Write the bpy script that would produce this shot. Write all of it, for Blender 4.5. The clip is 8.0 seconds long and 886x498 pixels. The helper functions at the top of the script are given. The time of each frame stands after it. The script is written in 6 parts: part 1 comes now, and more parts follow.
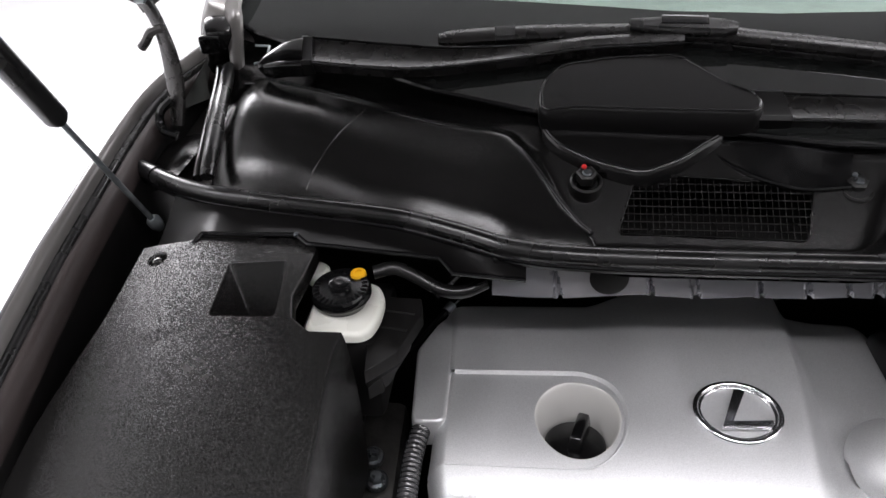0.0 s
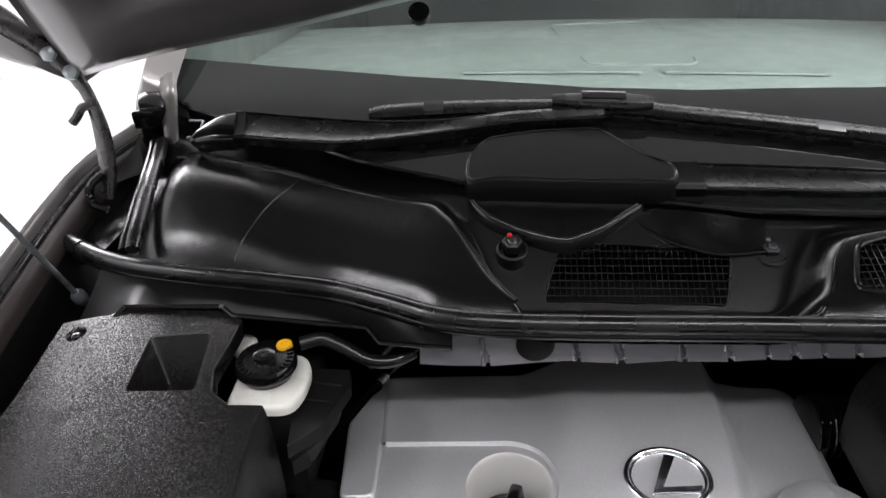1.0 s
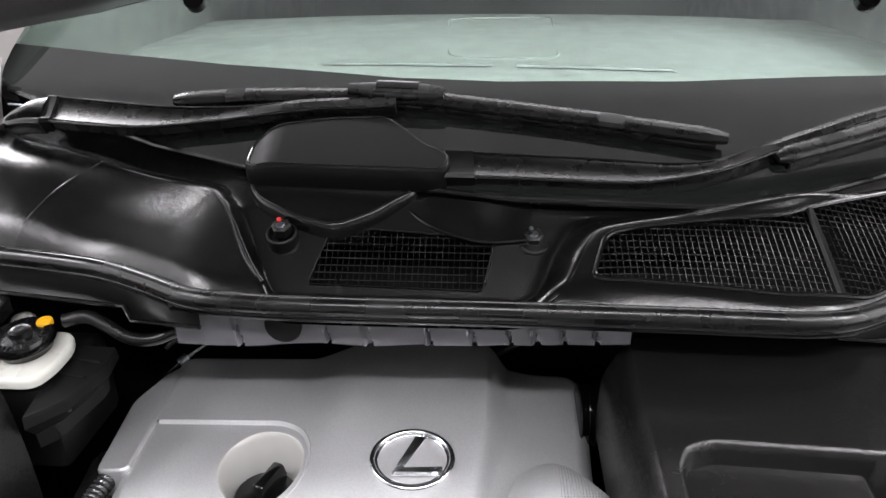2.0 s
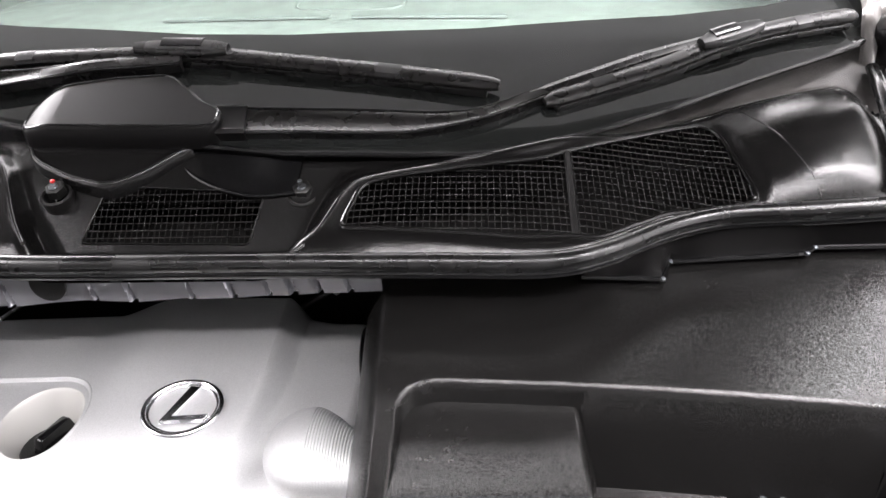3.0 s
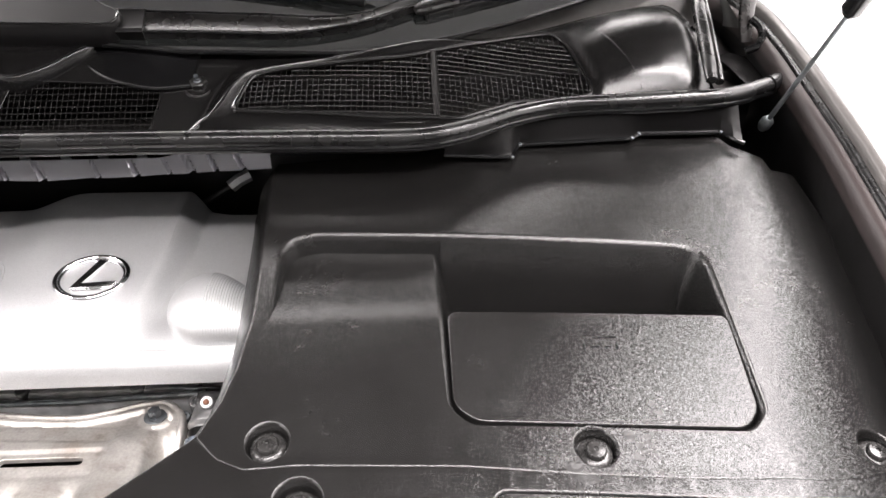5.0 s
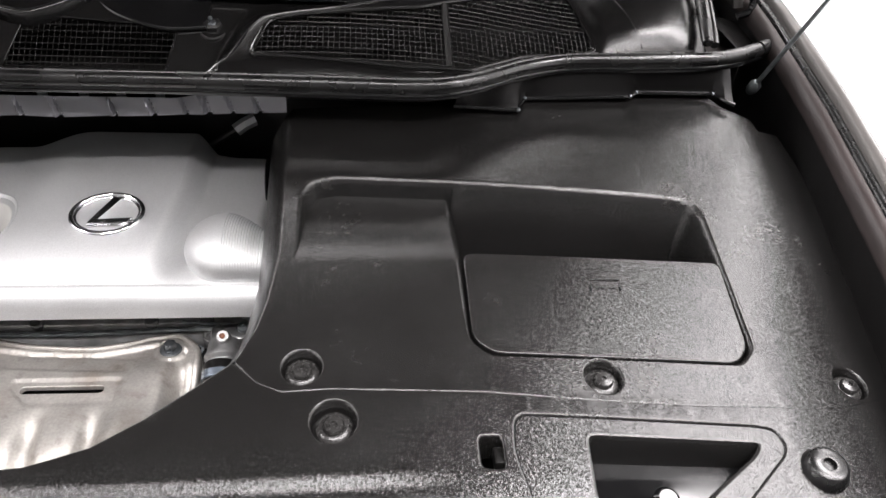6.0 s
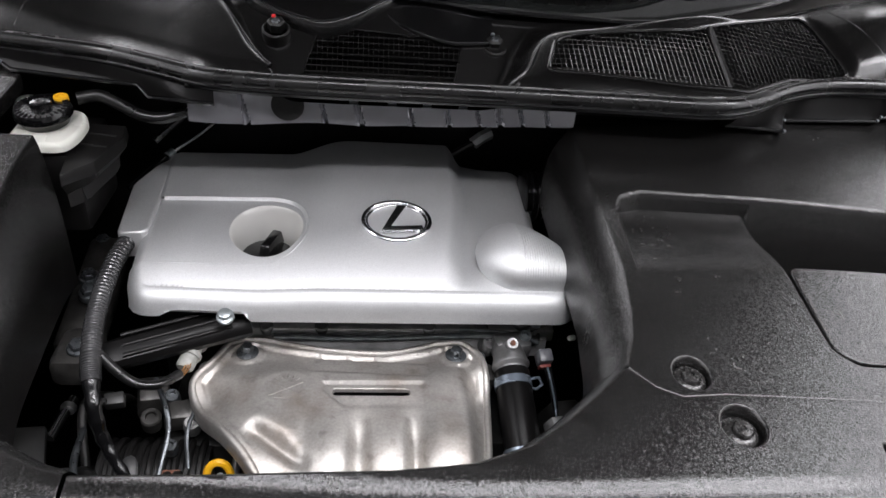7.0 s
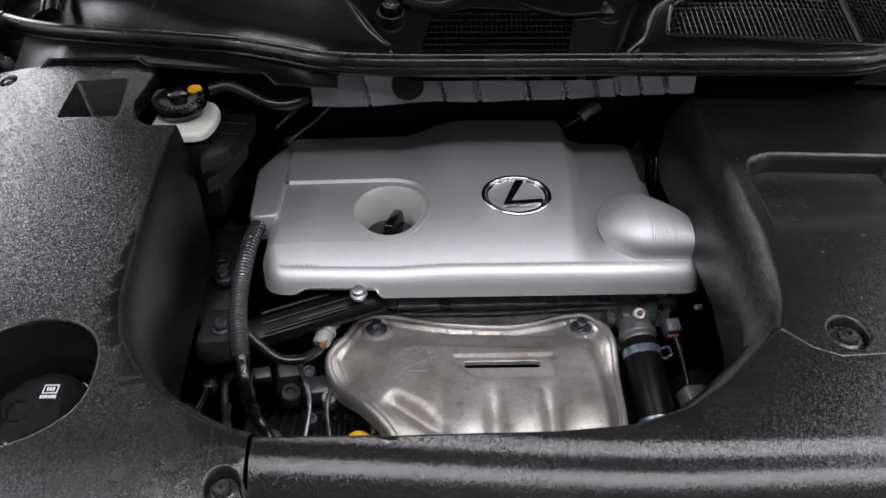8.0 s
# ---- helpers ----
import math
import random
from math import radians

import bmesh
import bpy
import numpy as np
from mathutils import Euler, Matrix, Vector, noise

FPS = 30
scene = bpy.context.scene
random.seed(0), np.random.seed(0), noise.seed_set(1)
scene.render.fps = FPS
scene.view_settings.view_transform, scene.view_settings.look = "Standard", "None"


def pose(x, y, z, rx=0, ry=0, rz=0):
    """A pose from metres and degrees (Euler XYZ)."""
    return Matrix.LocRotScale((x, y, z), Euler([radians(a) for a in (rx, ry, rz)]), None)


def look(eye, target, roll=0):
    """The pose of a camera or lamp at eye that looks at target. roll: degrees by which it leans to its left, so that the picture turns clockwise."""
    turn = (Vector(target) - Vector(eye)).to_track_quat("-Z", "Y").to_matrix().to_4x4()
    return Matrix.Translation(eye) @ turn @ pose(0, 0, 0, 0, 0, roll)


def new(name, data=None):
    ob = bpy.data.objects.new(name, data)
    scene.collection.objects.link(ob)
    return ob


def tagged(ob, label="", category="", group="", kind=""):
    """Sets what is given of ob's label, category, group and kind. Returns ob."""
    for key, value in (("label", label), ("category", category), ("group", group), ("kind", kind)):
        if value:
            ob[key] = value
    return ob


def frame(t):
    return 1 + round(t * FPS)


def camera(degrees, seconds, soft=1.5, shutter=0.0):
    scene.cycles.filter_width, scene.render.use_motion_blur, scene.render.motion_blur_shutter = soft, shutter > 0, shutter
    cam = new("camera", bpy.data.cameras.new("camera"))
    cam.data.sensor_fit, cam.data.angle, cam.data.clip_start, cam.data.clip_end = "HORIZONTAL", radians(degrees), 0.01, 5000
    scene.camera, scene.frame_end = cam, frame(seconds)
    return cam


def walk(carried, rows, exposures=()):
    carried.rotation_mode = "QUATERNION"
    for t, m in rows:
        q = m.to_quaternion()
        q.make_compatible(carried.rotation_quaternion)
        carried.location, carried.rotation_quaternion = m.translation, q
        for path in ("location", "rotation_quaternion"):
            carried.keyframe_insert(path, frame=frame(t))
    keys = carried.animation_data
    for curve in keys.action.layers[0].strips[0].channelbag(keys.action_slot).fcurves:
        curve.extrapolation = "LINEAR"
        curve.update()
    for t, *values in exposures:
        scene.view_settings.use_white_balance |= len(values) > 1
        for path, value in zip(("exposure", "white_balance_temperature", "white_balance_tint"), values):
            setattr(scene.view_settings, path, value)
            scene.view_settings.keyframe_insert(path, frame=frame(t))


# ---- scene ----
cam = camera(63.5, 8.0)
PATH = [
    (0, (-0.34, 0.307, 1.467), (-0.545, 2.021, 0.458), -2.1),
    (0.5, (-0.346, 0.303, 1.475), (-0.486, 2.097, 0.603), -2.4),
    (1, (-0.304, 0.304, 1.462), (-0.402, 2.122, 0.635), -1.2),
    (1.5, (-0.202, 0.296, 1.456), (-0.293, 2.108, 0.616), -0.1),
    (2, (-0.031, 0.298, 1.453), (-0.157, 2.112, 0.618), -0.5),
    (2.2, (0.015, 0.297, 1.451), (-0.105, 2.105, 0.605), -0.9),
    (3.3, (0.282, 0.29, 1.454), (0.171, 2.038, 0.488), -2.6),
    (3.5, (0.298, 0.28, 1.458), (0.189, 2.036, 0.507), -2.4),
    (4, (0.3, 0.267, 1.448), (0.226, 2.031, 0.509), -1.5),
    (4.5, (0.285, 0.223, 1.44), (0.274, 1.978, 0.481), 0.0),
    (5, (0.277, 0.127, 1.414), (0.386, 1.845, 0.395), 0.3),
    (5.2, (0.27, 0.091, 1.398), (0.429, 1.783, 0.344), 0.1),
    (6.3, (0.13, 0.087, 1.428), (0.368, 1.731, 0.313), 5.5),
    (6.5, (0.04, 0.089, 1.426), (0.288, 1.745, 0.332), 6.1),
    (7, (-0.16, 0.096, 1.402), (0.085, 1.767, 0.332), 5.8),
    (7.5, (-0.227, 0.09, 1.399), (-0.057, 1.755, 0.305), 3.0),
    (8, (-0.232, 0.083, 1.384), (-0.169, 1.753, 0.286), 0.4),
]
walk(cam, [(t, look(eye, target, roll)) for t, eye, target, roll in PATH],
     [(0, -0.64, 6500, 12), (1.0, -0.57, 6500, 12), (2.0, -0.15, 6500, 12), (3.3, 0.4, 6700, 13), (5.2, 0.45, 6850, 13), (6.3, -0.25, 6650, 11), (7.0, -0.5, 6450, 11), (7.5, -0.88, 6350, 11), (8, -1.1, 6330, 11)])

# ---- light ----
world = bpy.data.worlds.new("studio")
scene.world = world
world.use_nodes = True
world.node_tree.nodes["Background"].inputs[0].default_value = (0.95, 0.98, 1.0, 1)
world.node_tree.nodes["Background"].inputs[1].default_value = 0.1


def softbox(name, eye, target, w, h, watts, colour=(0.985, 0.97, 1.0)):
    data = bpy.data.lights.new(name, "AREA")
    data.shape, data.size, data.size_y, data.energy, data.color = "RECTANGLE", w, h, watts, colour
    ob = new(name, data)
    ob.matrix_world = look(eye, target)
    return ob


# Added lamp, out of view: gives the left cover its sheen.
softbox("left_sheen_lamp", (-2.95, 3.65, 3.15), (-0.6, 0.85, 1.0), 1.3, 1.2, 125)
softbox("ceiling_light_right", (2.7, 1.3, 5.95), (2.6, 1.3, 0), 2.0, 2.0, 440)
softbox("ceiling_light_right_rear", (5.1, 4.6, 5.95), (5.1, 4.5, 0), 2.2, 2.8, 300)
softbox("ceiling_light_rear", (0.0, 6.3, 5.95), (0, 5.4, 0), 6.0, 1.4, 320)
softbox("ceiling_light_middle", (1.2, -0.9, 5.95), (1.0, 0.2, 0.9), 6.0, 0.4, 560)
softbox("ceiling_light_front", (1.2, -2.7, 5.95), (1.0, 0.3, 0.9), 6.0, 0.55, 480)
# Unseen fill lamps, added to lift the covers' outer sides.
for lx in (-4.8, 4.8):
    softbox("side_fill_light", (lx, -0.4, 5.95), (lx * 0.95, 0.2, 0), 1.0, 3.6, 380)

# ---- materials ----


def material(name, base, rough=0.5, metal=0.0, vary=0.15, vscale=6.0, grain=0.0, gscale=900.0, coat=0.0,
             dust=0.0, rvary=0.1, spec=0.5, speck=0.0, pebble=False):
    """A surface with stains at one scale, grain at another and, if asked, pale dust."""
    m = bpy.data.materials.new(name)
    m.use_nodes = True
    nt = m.node_tree
    p = nt.nodes["Principled BSDF"]
    tc = nt.nodes.new("ShaderNodeTexCoord")

    def noise_tex(scale, detail=4.0):
        n = nt.nodes.new("ShaderNodeTexNoise")
        n.inputs["Scale"].default_value, n.inputs["Detail"].default_value = scale, detail
        nt.links.new(tc.outputs["Object"], n.inputs["Vector"])
        return n.outputs["Fac"]

    def ramp(fac, a, b, lo=0.35, hi=0.65):
        r = nt.nodes.new("ShaderNodeMapRange")
        r.inputs["From Min"].default_value, r.inputs["From Max"].default_value = lo, hi
        r.inputs["To Min"].default_value, r.inputs["To Max"].default_value = a, b
        nt.links.new(fac, r.inputs["Value"])
        return r.outputs["Result"]

    big = noise_tex(vscale)
    mix = nt.nodes.new("ShaderNodeMix")
    mix.data_type = "RGBA"
    mix.inputs["A"].default_value = (*[c * (1 - vary) for c in base], 1)
    mix.inputs["B"].default_value = (*[min(1, c * (1 + vary)) for c in base], 1)
    nt.links.new(ramp(big, 0, 1), mix.inputs["Factor"])
    colour = mix.outputs["Result"]
    fine = noise_tex(gscale, 2.0)
    if speck:
        sp = nt.nodes.new("ShaderNodeMix")
        sp.data_type, sp.blend_type = "RGBA", "MULTIPLY"
        sp.inputs["Factor"].default_value = 1
        nt.links.new(colour, sp.inputs["A"])
        nt.links.new(ramp(fine, 1 - speck, 1 + speck, 0.3, 0.7), sp.inputs["B"])
        colour = sp.outputs["Result"]
    if dust:
        d = nt.nodes.new("ShaderNodeMix")
        d.data_type = "RGBA"
        d.inputs["B"].default_value = (0.42, 0.41, 0.4, 1)
        mul = nt.nodes.new("ShaderNodeMath")
        mul.operation = "MULTIPLY"
        nt.links.new(ramp(noise_tex(7.0, 3.0), 0, 1, 0.42, 0.78), mul.inputs[0])
        nt.links.new(ramp(noise_tex(420.0, 3.0), 0, dust, 0.48, 0.62), mul.inputs[1])
        nt.links.new(mul.outputs[0], d.inputs["Factor"])
        nt.links.new(colour, d.inputs["A"])
        colour = d.outputs["Result"]
    nt.links.new(colour, p.inputs["Base Color"])
    nt.links.new(ramp(noise_tex(vscale * 3.3), max(0.02, rough - rvary), min(1, rough + rvary)), p.inputs["Roughness"])
    p.inputs["Metallic"].default_value = metal
    p.inputs["Coat Weight"].default_value = coat
    p.inputs["Coat Roughness"].default_value = 0.05
    p.inputs["Specular IOR Level"].default_value = spec
    if grain:
        b = nt.nodes.new("ShaderNodeBump")
        b.inputs["Strength"].default_value, b.inputs["Distance"].default_value = grain, 0.0004
        if pebble:
            v = nt.nodes.new("ShaderNodeTexVoronoi")
            v.inputs["Scale"].default_value = gscale * 0.55
            nt.links.new(tc.outputs["Object"], v.inputs["Vector"])
            add = nt.nodes.new("ShaderNodeMath")
            nt.links.new(ramp(fine, 0.0, 0.3, 0.2, 0.8), add.inputs[0])
            nt.links.new(ramp(v.outputs["Distance"], 0.9, 0.0, 0.0, 0.8), add.inputs[1])
            nt.links.new(add.outputs[0], b.inputs["Height"])
        else:
            nt.links.new(fine, b.inputs["Height"])
        nt.links.new(b.outputs["Normal"], p.inputs["Normal"])
    return m


def stain(m, colour, scale, lo, hi, most):
    """Lets a second colour through in cloudy stains."""
    nt = m.node_tree
    base = nt.nodes["Principled BSDF"].inputs["Base Color"]
    old = base.links[0].from_socket
    tc, n = nt.nodes.new("ShaderNodeTexCoord"), nt.nodes.new("ShaderNodeTexNoise")
    n.inputs["Scale"].default_value, n.inputs["Detail"].default_value = scale, 6.0
    r, mix = nt.nodes.new("ShaderNodeMapRange"), nt.nodes.new("ShaderNodeMix")
    for key, value in (("From Min", lo), ("From Max", hi), ("To Min", 0.0), ("To Max", most)):
        r.inputs[key].default_value = value
    mix.data_type = "RGBA"
    mix.inputs["B"].default_value = (*colour, 1)
    nt.links.new(tc.outputs["Object"], n.inputs["Vector"])
    nt.links.new(n.outputs["Fac"], r.inputs["Value"])
    nt.links.new(r.outputs["Result"], mix.inputs["Factor"])
    nt.links.new(old, mix.inputs["A"])
    nt.links.new(mix.outputs["Result"], base)


def grained(name, dressed, dry, rough_a, rough_b, patch=(0.5, 0.64), cell=820.0, tilt=0.3, bump=0.35, spec=0.55):
    """Moulded grained plastic: dark dressed areas with dry, duller patches, and a fine grain of tilted facets."""
    m = bpy.data.materials.new(name)
    m.use_nodes = True
    nt = m.node_tree
    p = nt.nodes["Principled BSDF"]
    tc = nt.nodes.new("ShaderNodeTexCoord")

    def node(kind, **values):
        n = nt.nodes.new(kind)
        for key, value in values.items():
            n.inputs[key].default_value = value
        return n

    def noise_tex(scale, detail, rough=0.55):
        n = node("ShaderNodeTexNoise", Scale=scale, Detail=detail, Roughness=rough)
        nt.links.new(tc.outputs["Object"], n.inputs["Vector"])
        return n.outputs["Fac"]

    def ramp(fac, a, b, lo, hi):
        r = nt.nodes.new("ShaderNodeMapRange")
        for key, value in (("From Min", lo), ("From Max", hi), ("To Min", a), ("To Max", b)):
            r.inputs[key].default_value = value
        nt.links.new(fac, r.inputs["Value"])
        return r.outputs["Result"]

    def times(a, b):
        n = nt.nodes.new("ShaderNodeMath")
        n.operation = "MULTIPLY"
        nt.links.new(a, n.inputs[0])
        nt.links.new(b, n.inputs[1])
        return n.outputs[0]

    mask = times(ramp(noise_tex(4.5, 4.0, 0.55), 0.0, 1.0, *patch), ramp(noise_tex(90.0, 5.0, 0.65), 0.45, 1.0, 0.3, 0.7))
    mix = nt.nodes.new("ShaderNodeMix")
    mix.data_type = "RGBA"
    mix.inputs["A"].default_value, mix.inputs["B"].default_value = (*dressed, 1), (*dry, 1)
    nt.links.new(mask, mix.inputs["Factor"])
    nt.links.new(mix.outputs["Result"], p.inputs["Base Color"])
    nt.links.new(ramp(mask, rough_a, rough_b, 0.0, 1.0), p.inputs["Roughness"])
    p.inputs["Specular IOR Level"].default_value = spec
    b = node("ShaderNodeBump", Strength=bump, Distance=0.0004)
    nt.links.new(noise_tex(cell * 1.1, 2.0), b.inputs["Height"])
    v = node("ShaderNodeTexVoronoi", Scale=cell)
    nt.links.new(tc.outputs["Object"], v.inputs["Vector"])
    off = nt.nodes.new("ShaderNodeVectorMath")
    off.operation = "MULTIPLY_ADD"
    off.inputs[1].default_value, off.inputs[2].default_value = (tilt, tilt, tilt), (-tilt / 2, -tilt / 2, -tilt / 2)
    nt.links.new(v.outputs["Color"], off.inputs[0])
    add = nt.nodes.new("ShaderNodeVectorMath")
    nt.links.new(off.outputs[0], add.inputs[0])
    nt.links.new(b.outputs["Normal"], add.inputs[1])
    unit = nt.nodes.new("ShaderNodeVectorMath")
    unit.operation = "NORMALIZE"
    nt.links.new(add.outputs[0], unit.inputs[0])
    nt.links.new(unit.outputs[0], p.inputs["Normal"])
    return m


COVER = grained("grained_black_plastic", (0.0072, 0.0069, 0.0067), (0.0095, 0.0092, 0.009), 0.19, 0.36, patch=(0.42, 0.78), cell=1350.0, tilt=0.27, bump=0.3)
COWL = grained("satin_black_plastic", (0.0042, 0.004, 0.004), (0.005, 0.0048, 0.0047), 0.2, 0.23, cell=1500.0, tilt=0.12, bump=0.1)
# The strip's pale base stands in for light reflected at a grazing angle.
STRIP = material("lightened_grained_plastic", (0.085, 0.08, 0.077), 0.4, vary=0.4, vscale=14, grain=0.45, gscale=900, dust=0.25, spec=0.5, rvary=0.03, pebble=True)
GLOSS = material("glossy_black_plastic", (0.004, 0.004, 0.0043), 0.16, vary=0.2, grain=0.05, gscale=900, spec=0.45)
MATTE = material("matte_black_plastic", (0.006, 0.0057, 0.0056), 0.45, vary=0.25, grain=0.3, gscale=500, spec=0.25, rvary=0.04)
RUBBER = material("black_rubber", (0.006, 0.006, 0.006), 0.27, vary=0.2, grain=0.08, gscale=500, spec=0.5)
ARM = material("satin_wiper_black", (0.010, 0.0095, 0.0094), 0.28, vary=0.15, vscale=14, grain=0.35, gscale=1100, spec=0.34, rvary=0.03)
SHROUD = material("dull_black_shroud", (0.0045, 0.0043, 0.0043), 0.32, vary=0.06, grain=0.02, gscale=900, spec=0.13, rvary=0.015)
MESH = material("moulded_mesh_plastic", (0.016, 0.0157, 0.0154), 0.26, vary=0.5, vscale=90, grain=0.1, gscale=500, spec=0.36)
SILVER = material("silver_painted_plastic", (0.575, 0.58, 0.583), 0.54, metal=0.75, vary=0.03, grain=0.16, gscale=1300, rvary=0.03, speck=0.15)
SILVER_IN = material("pale_plastic", (0.075, 0.075, 0.072), 0.45, vary=0.04, grain=0.05)
CHROME = material("chrome", (0.9, 0.9, 0.91), 0.14, metal=1.0, vary=0.02, rvary=0.03)
STEEL = material("heat_shield_steel", (0.42, 0.402, 0.378), 0.5, metal=0.8, vary=0.16, vscale=12, grain=0.3, gscale=300, rvary=0.05, speck=0.1)
stain(STEEL, (0.17, 0.12, 0.085), 15.0, 0.5, 0.76, 0.6)
stain(STEEL, (0.06, 0.05, 0.043), 60.0, 0.58, 0.78, 0.4)
ALU = material("cast_aluminium", (0.26, 0.26, 0.26), 0.42, metal=0.8, vary=0.35, vscale=40, grain=0.6, gscale=400, rvary=0.04)
BOLT = material("zinc_bolt", (0.33, 0.36, 0.37), 0.38, metal=0.8, vary=0.25, vscale=60)
DARKBOLT = material("dark_zinc_bolt", (0.1, 0.108, 0.115), 0.35, metal=0.8, vary=0.3, vscale=60)
DARKMETAL = material("dark_cast_metal", (0.014, 0.014, 0.0135), 0.45, metal=0.3, vary=0.4, vscale=20, grain=0.5, gscale=300)
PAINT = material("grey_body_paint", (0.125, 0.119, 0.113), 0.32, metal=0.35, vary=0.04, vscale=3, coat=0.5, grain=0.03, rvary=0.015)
# Copy of the body paint, darkened for the hood's inner panel.
HOOD_GREY = material("darkened_body_paint", (0.07, 0.0665, 0.064), 0.34, metal=0.3, vary=0.08, vscale=4, coat=0.3, grain=0.03, rvary=0.02)
PAINT_DK = material("dark_body_paint", (0.02, 0.018, 0.0175), 0.3, metal=0.2, vary=0.1, vscale=4, coat=0.4, rvary=0.015)
TRIMSIDE = material("brown_grained_trim", (0.026, 0.0195, 0.0185), 0.42, vary=0.2, vscale=8, grain=0.4, gscale=800, rvary=0.03)
PLATE = material("grey_firewall_metal", (0.44, 0.44, 0.47), 0.24, metal=0.7, vary=0.06, vscale=5, rvary=0.02, coat=0.2)
RESERVOIR = material("cream_translucent_plastic", (0.68, 0.68, 0.62), 0.3, vary=0.06, grain=0.05)
YELLOW = material("yellow_plastic", (0.72, 0.38, 0.01), 0.4, vary=0.08)
RED = material("red_plastic", (0.6, 0.03, 0.03), 0.4)
BLUE = material("blue_grey_clamp", (0.2, 0.235, 0.28), 0.32, metal=0.7, vary=0.1)
ORANGE = material("worn_orange_label", (0.11, 0.035, 0.014), 0.6, vary=0.5, vscale=90)
WHITE_INK = material("white_ink", (0.75, 0.75, 0.74), 0.5)
FLOOR = material("white_studio_floor", (0.82, 0.82, 0.82), 0.45, vary=0.02, vscale=1.5)
WALL = material("white_studio_wall", (0.82, 0.82, 0.82), 0.8, vary=0.02, vscale=1.0)
CEIL = material("grey_ceiling", (0.3, 0.3, 0.3), 0.8, vary=0.05, vscale=1.0)
# For the unseen south wall, kept dark so black plastics reflect less light.
SOUTH = material("dark_wall", (0.12, 0.12, 0.12), 0.8, vary=0.05, vscale=1.0)
CONDUIT = material("dusty_conduit", (0.03, 0.03, 0.031), 0.12, vary=0.25, vscale=20)
DASH = material("pale_dashboard_vinyl", (0.085, 0.085, 0.08), 0.6, vary=0.05, grain=0.4, gscale=800)
FRIT = material("black_enamelled_glass", (0.012, 0.013, 0.0125), 0.05, vary=0.05, rvary=0.01, spec=0.4)
FELT = material("grey_black_felt", (0.045, 0.0438, 0.0425), 0.9, vary=0.2, vscale=30, grain=0.5, gscale=400, spec=0.1)
# The cover's silver made less metallic, so the well looks brightly lit.
FUNNEL = material("lit_silver_plastic", (0.54, 0.534, 0.512), 0.4, metal=0.2, vary=0.03, grain=0.12, gscale=1300, rvary=0.03)
# Lighter than the covers, standing in for the light that clips catch.
CLIP = material("lightened_clip_plastic", (0.02, 0.0195, 0.019), 0.22, vary=0.3, vscale=90, grain=0.1)
SENSOR = material("grey_sensor_plastic", (0.27, 0.27, 0.25), 0.4, vary=0.2, vscale=90, grain=0.1)
GREYPLUG = material("grey_plug_plastic", (0.09, 0.092, 0.1), 0.4, vary=0.15, vscale=60, grain=0.1)
RED_SEAL = material("dull_red_rubber", (0.12, 0.025, 0.02), 0.5)
# Copy of the cast aluminium, lightened to offset the shade over the rail.
RAIL = material("lightened_cast_aluminium", (0.52, 0.52, 0.52), 0.45, metal=0.5, vary=0.25, vscale=40, grain=0.5, gscale=400)
WIRE = material("wire_insulation", (0.2, 0.085, 0.02), 0.5)

GLASS = bpy.data.materials.new("green_tinted_glass")
GLASS.use_nodes = True
_p = GLASS.node_tree.nodes["Principled BSDF"]
_p.inputs["Base Color"].default_value = (0.75, 0.905, 0.85, 1)
_p.inputs["Transmission Weight"].default_value, _p.inputs["Roughness"].default_value, _p.inputs["IOR"].default_value = 1, 0.0, 1.35

# ---- geometry helpers ----


def ss(a, b, x):
    u = min(1.0, max(0.0, (x - a) / (b - a)))
    return u * u * (3 - 2 * u)


def lerp(a, b, u):
    return a + (b - a) * u


def interp(x, table):
    """Piecewise smooth value through (x, value) pairs."""
    if x <= table[0][0]:
        return table[0][1]
    for (a, va), (b, vb) in zip(table, table[1:]):
        if x <= b:
            return lerp(va, vb, (x - a) / (b - a))
    return table[-1][1]


def fillet(poly, r, n=5):
    out = []
    for i, p in enumerate(poly):
        a, b, c = Vector(poly[i - 1]), Vector(p), Vector(poly[(i + 1) % len(poly)])
        ra, rc = min(r, (a - b).length * 0.48), min(r, (c - b).length * 0.48)
        s, e = b + (a - b).normalized() * ra, b + (c - b).normalized() * rc
        out += [tuple(s * (1 - u) ** 2 + b * 2 * u * (1 - u) + e * u * u) for u in [k / n for k in range(n + 1)]]
    return out


def dense(poly, d=0.012, closed=True):
    out = []
    m = len(poly) if closed else len(poly) - 1
    for i in range(m):
        a, b = Vector(poly[i]), Vector(poly[(i + 1) % len(poly)])
        k = max(1, int((b - a).length / d))
        out += [tuple(a.lerp(b, j / k)) for j in range(k)]
    return out if closed else out + [tuple(poly[-1])]


def spline(pts, n=8):
    """A smooth line through the points."""
    p = [Vector(q) for q in pts]
    p = [p[0] * 2 - p[1]] + p + [p[-1] * 2 - p[-2]]
    out = []
    for i in range(1, len(p) - 2):
        for k in range(n):
            u = k / n
            a, b, c, d = p[i - 1], p[i], p[i + 1], p[i + 2]
            out.append(0.5 * (2 * b + (c - a) * u + (2 * a - 5 * b + 4 * c - d) * u * u + (3 * b - a - 3 * c + d) * u ** 3))
    return out + [p[-2]]


def circle(cx, cy, rx, ry=None, n=28, turn=0.0):
    ry = ry or rx
    return [(cx + rx * math.cos(turn + 2 * math.pi * k / n), cy + ry * math.sin(turn + 2 * math.pi * k / n)) for k in range(n)]


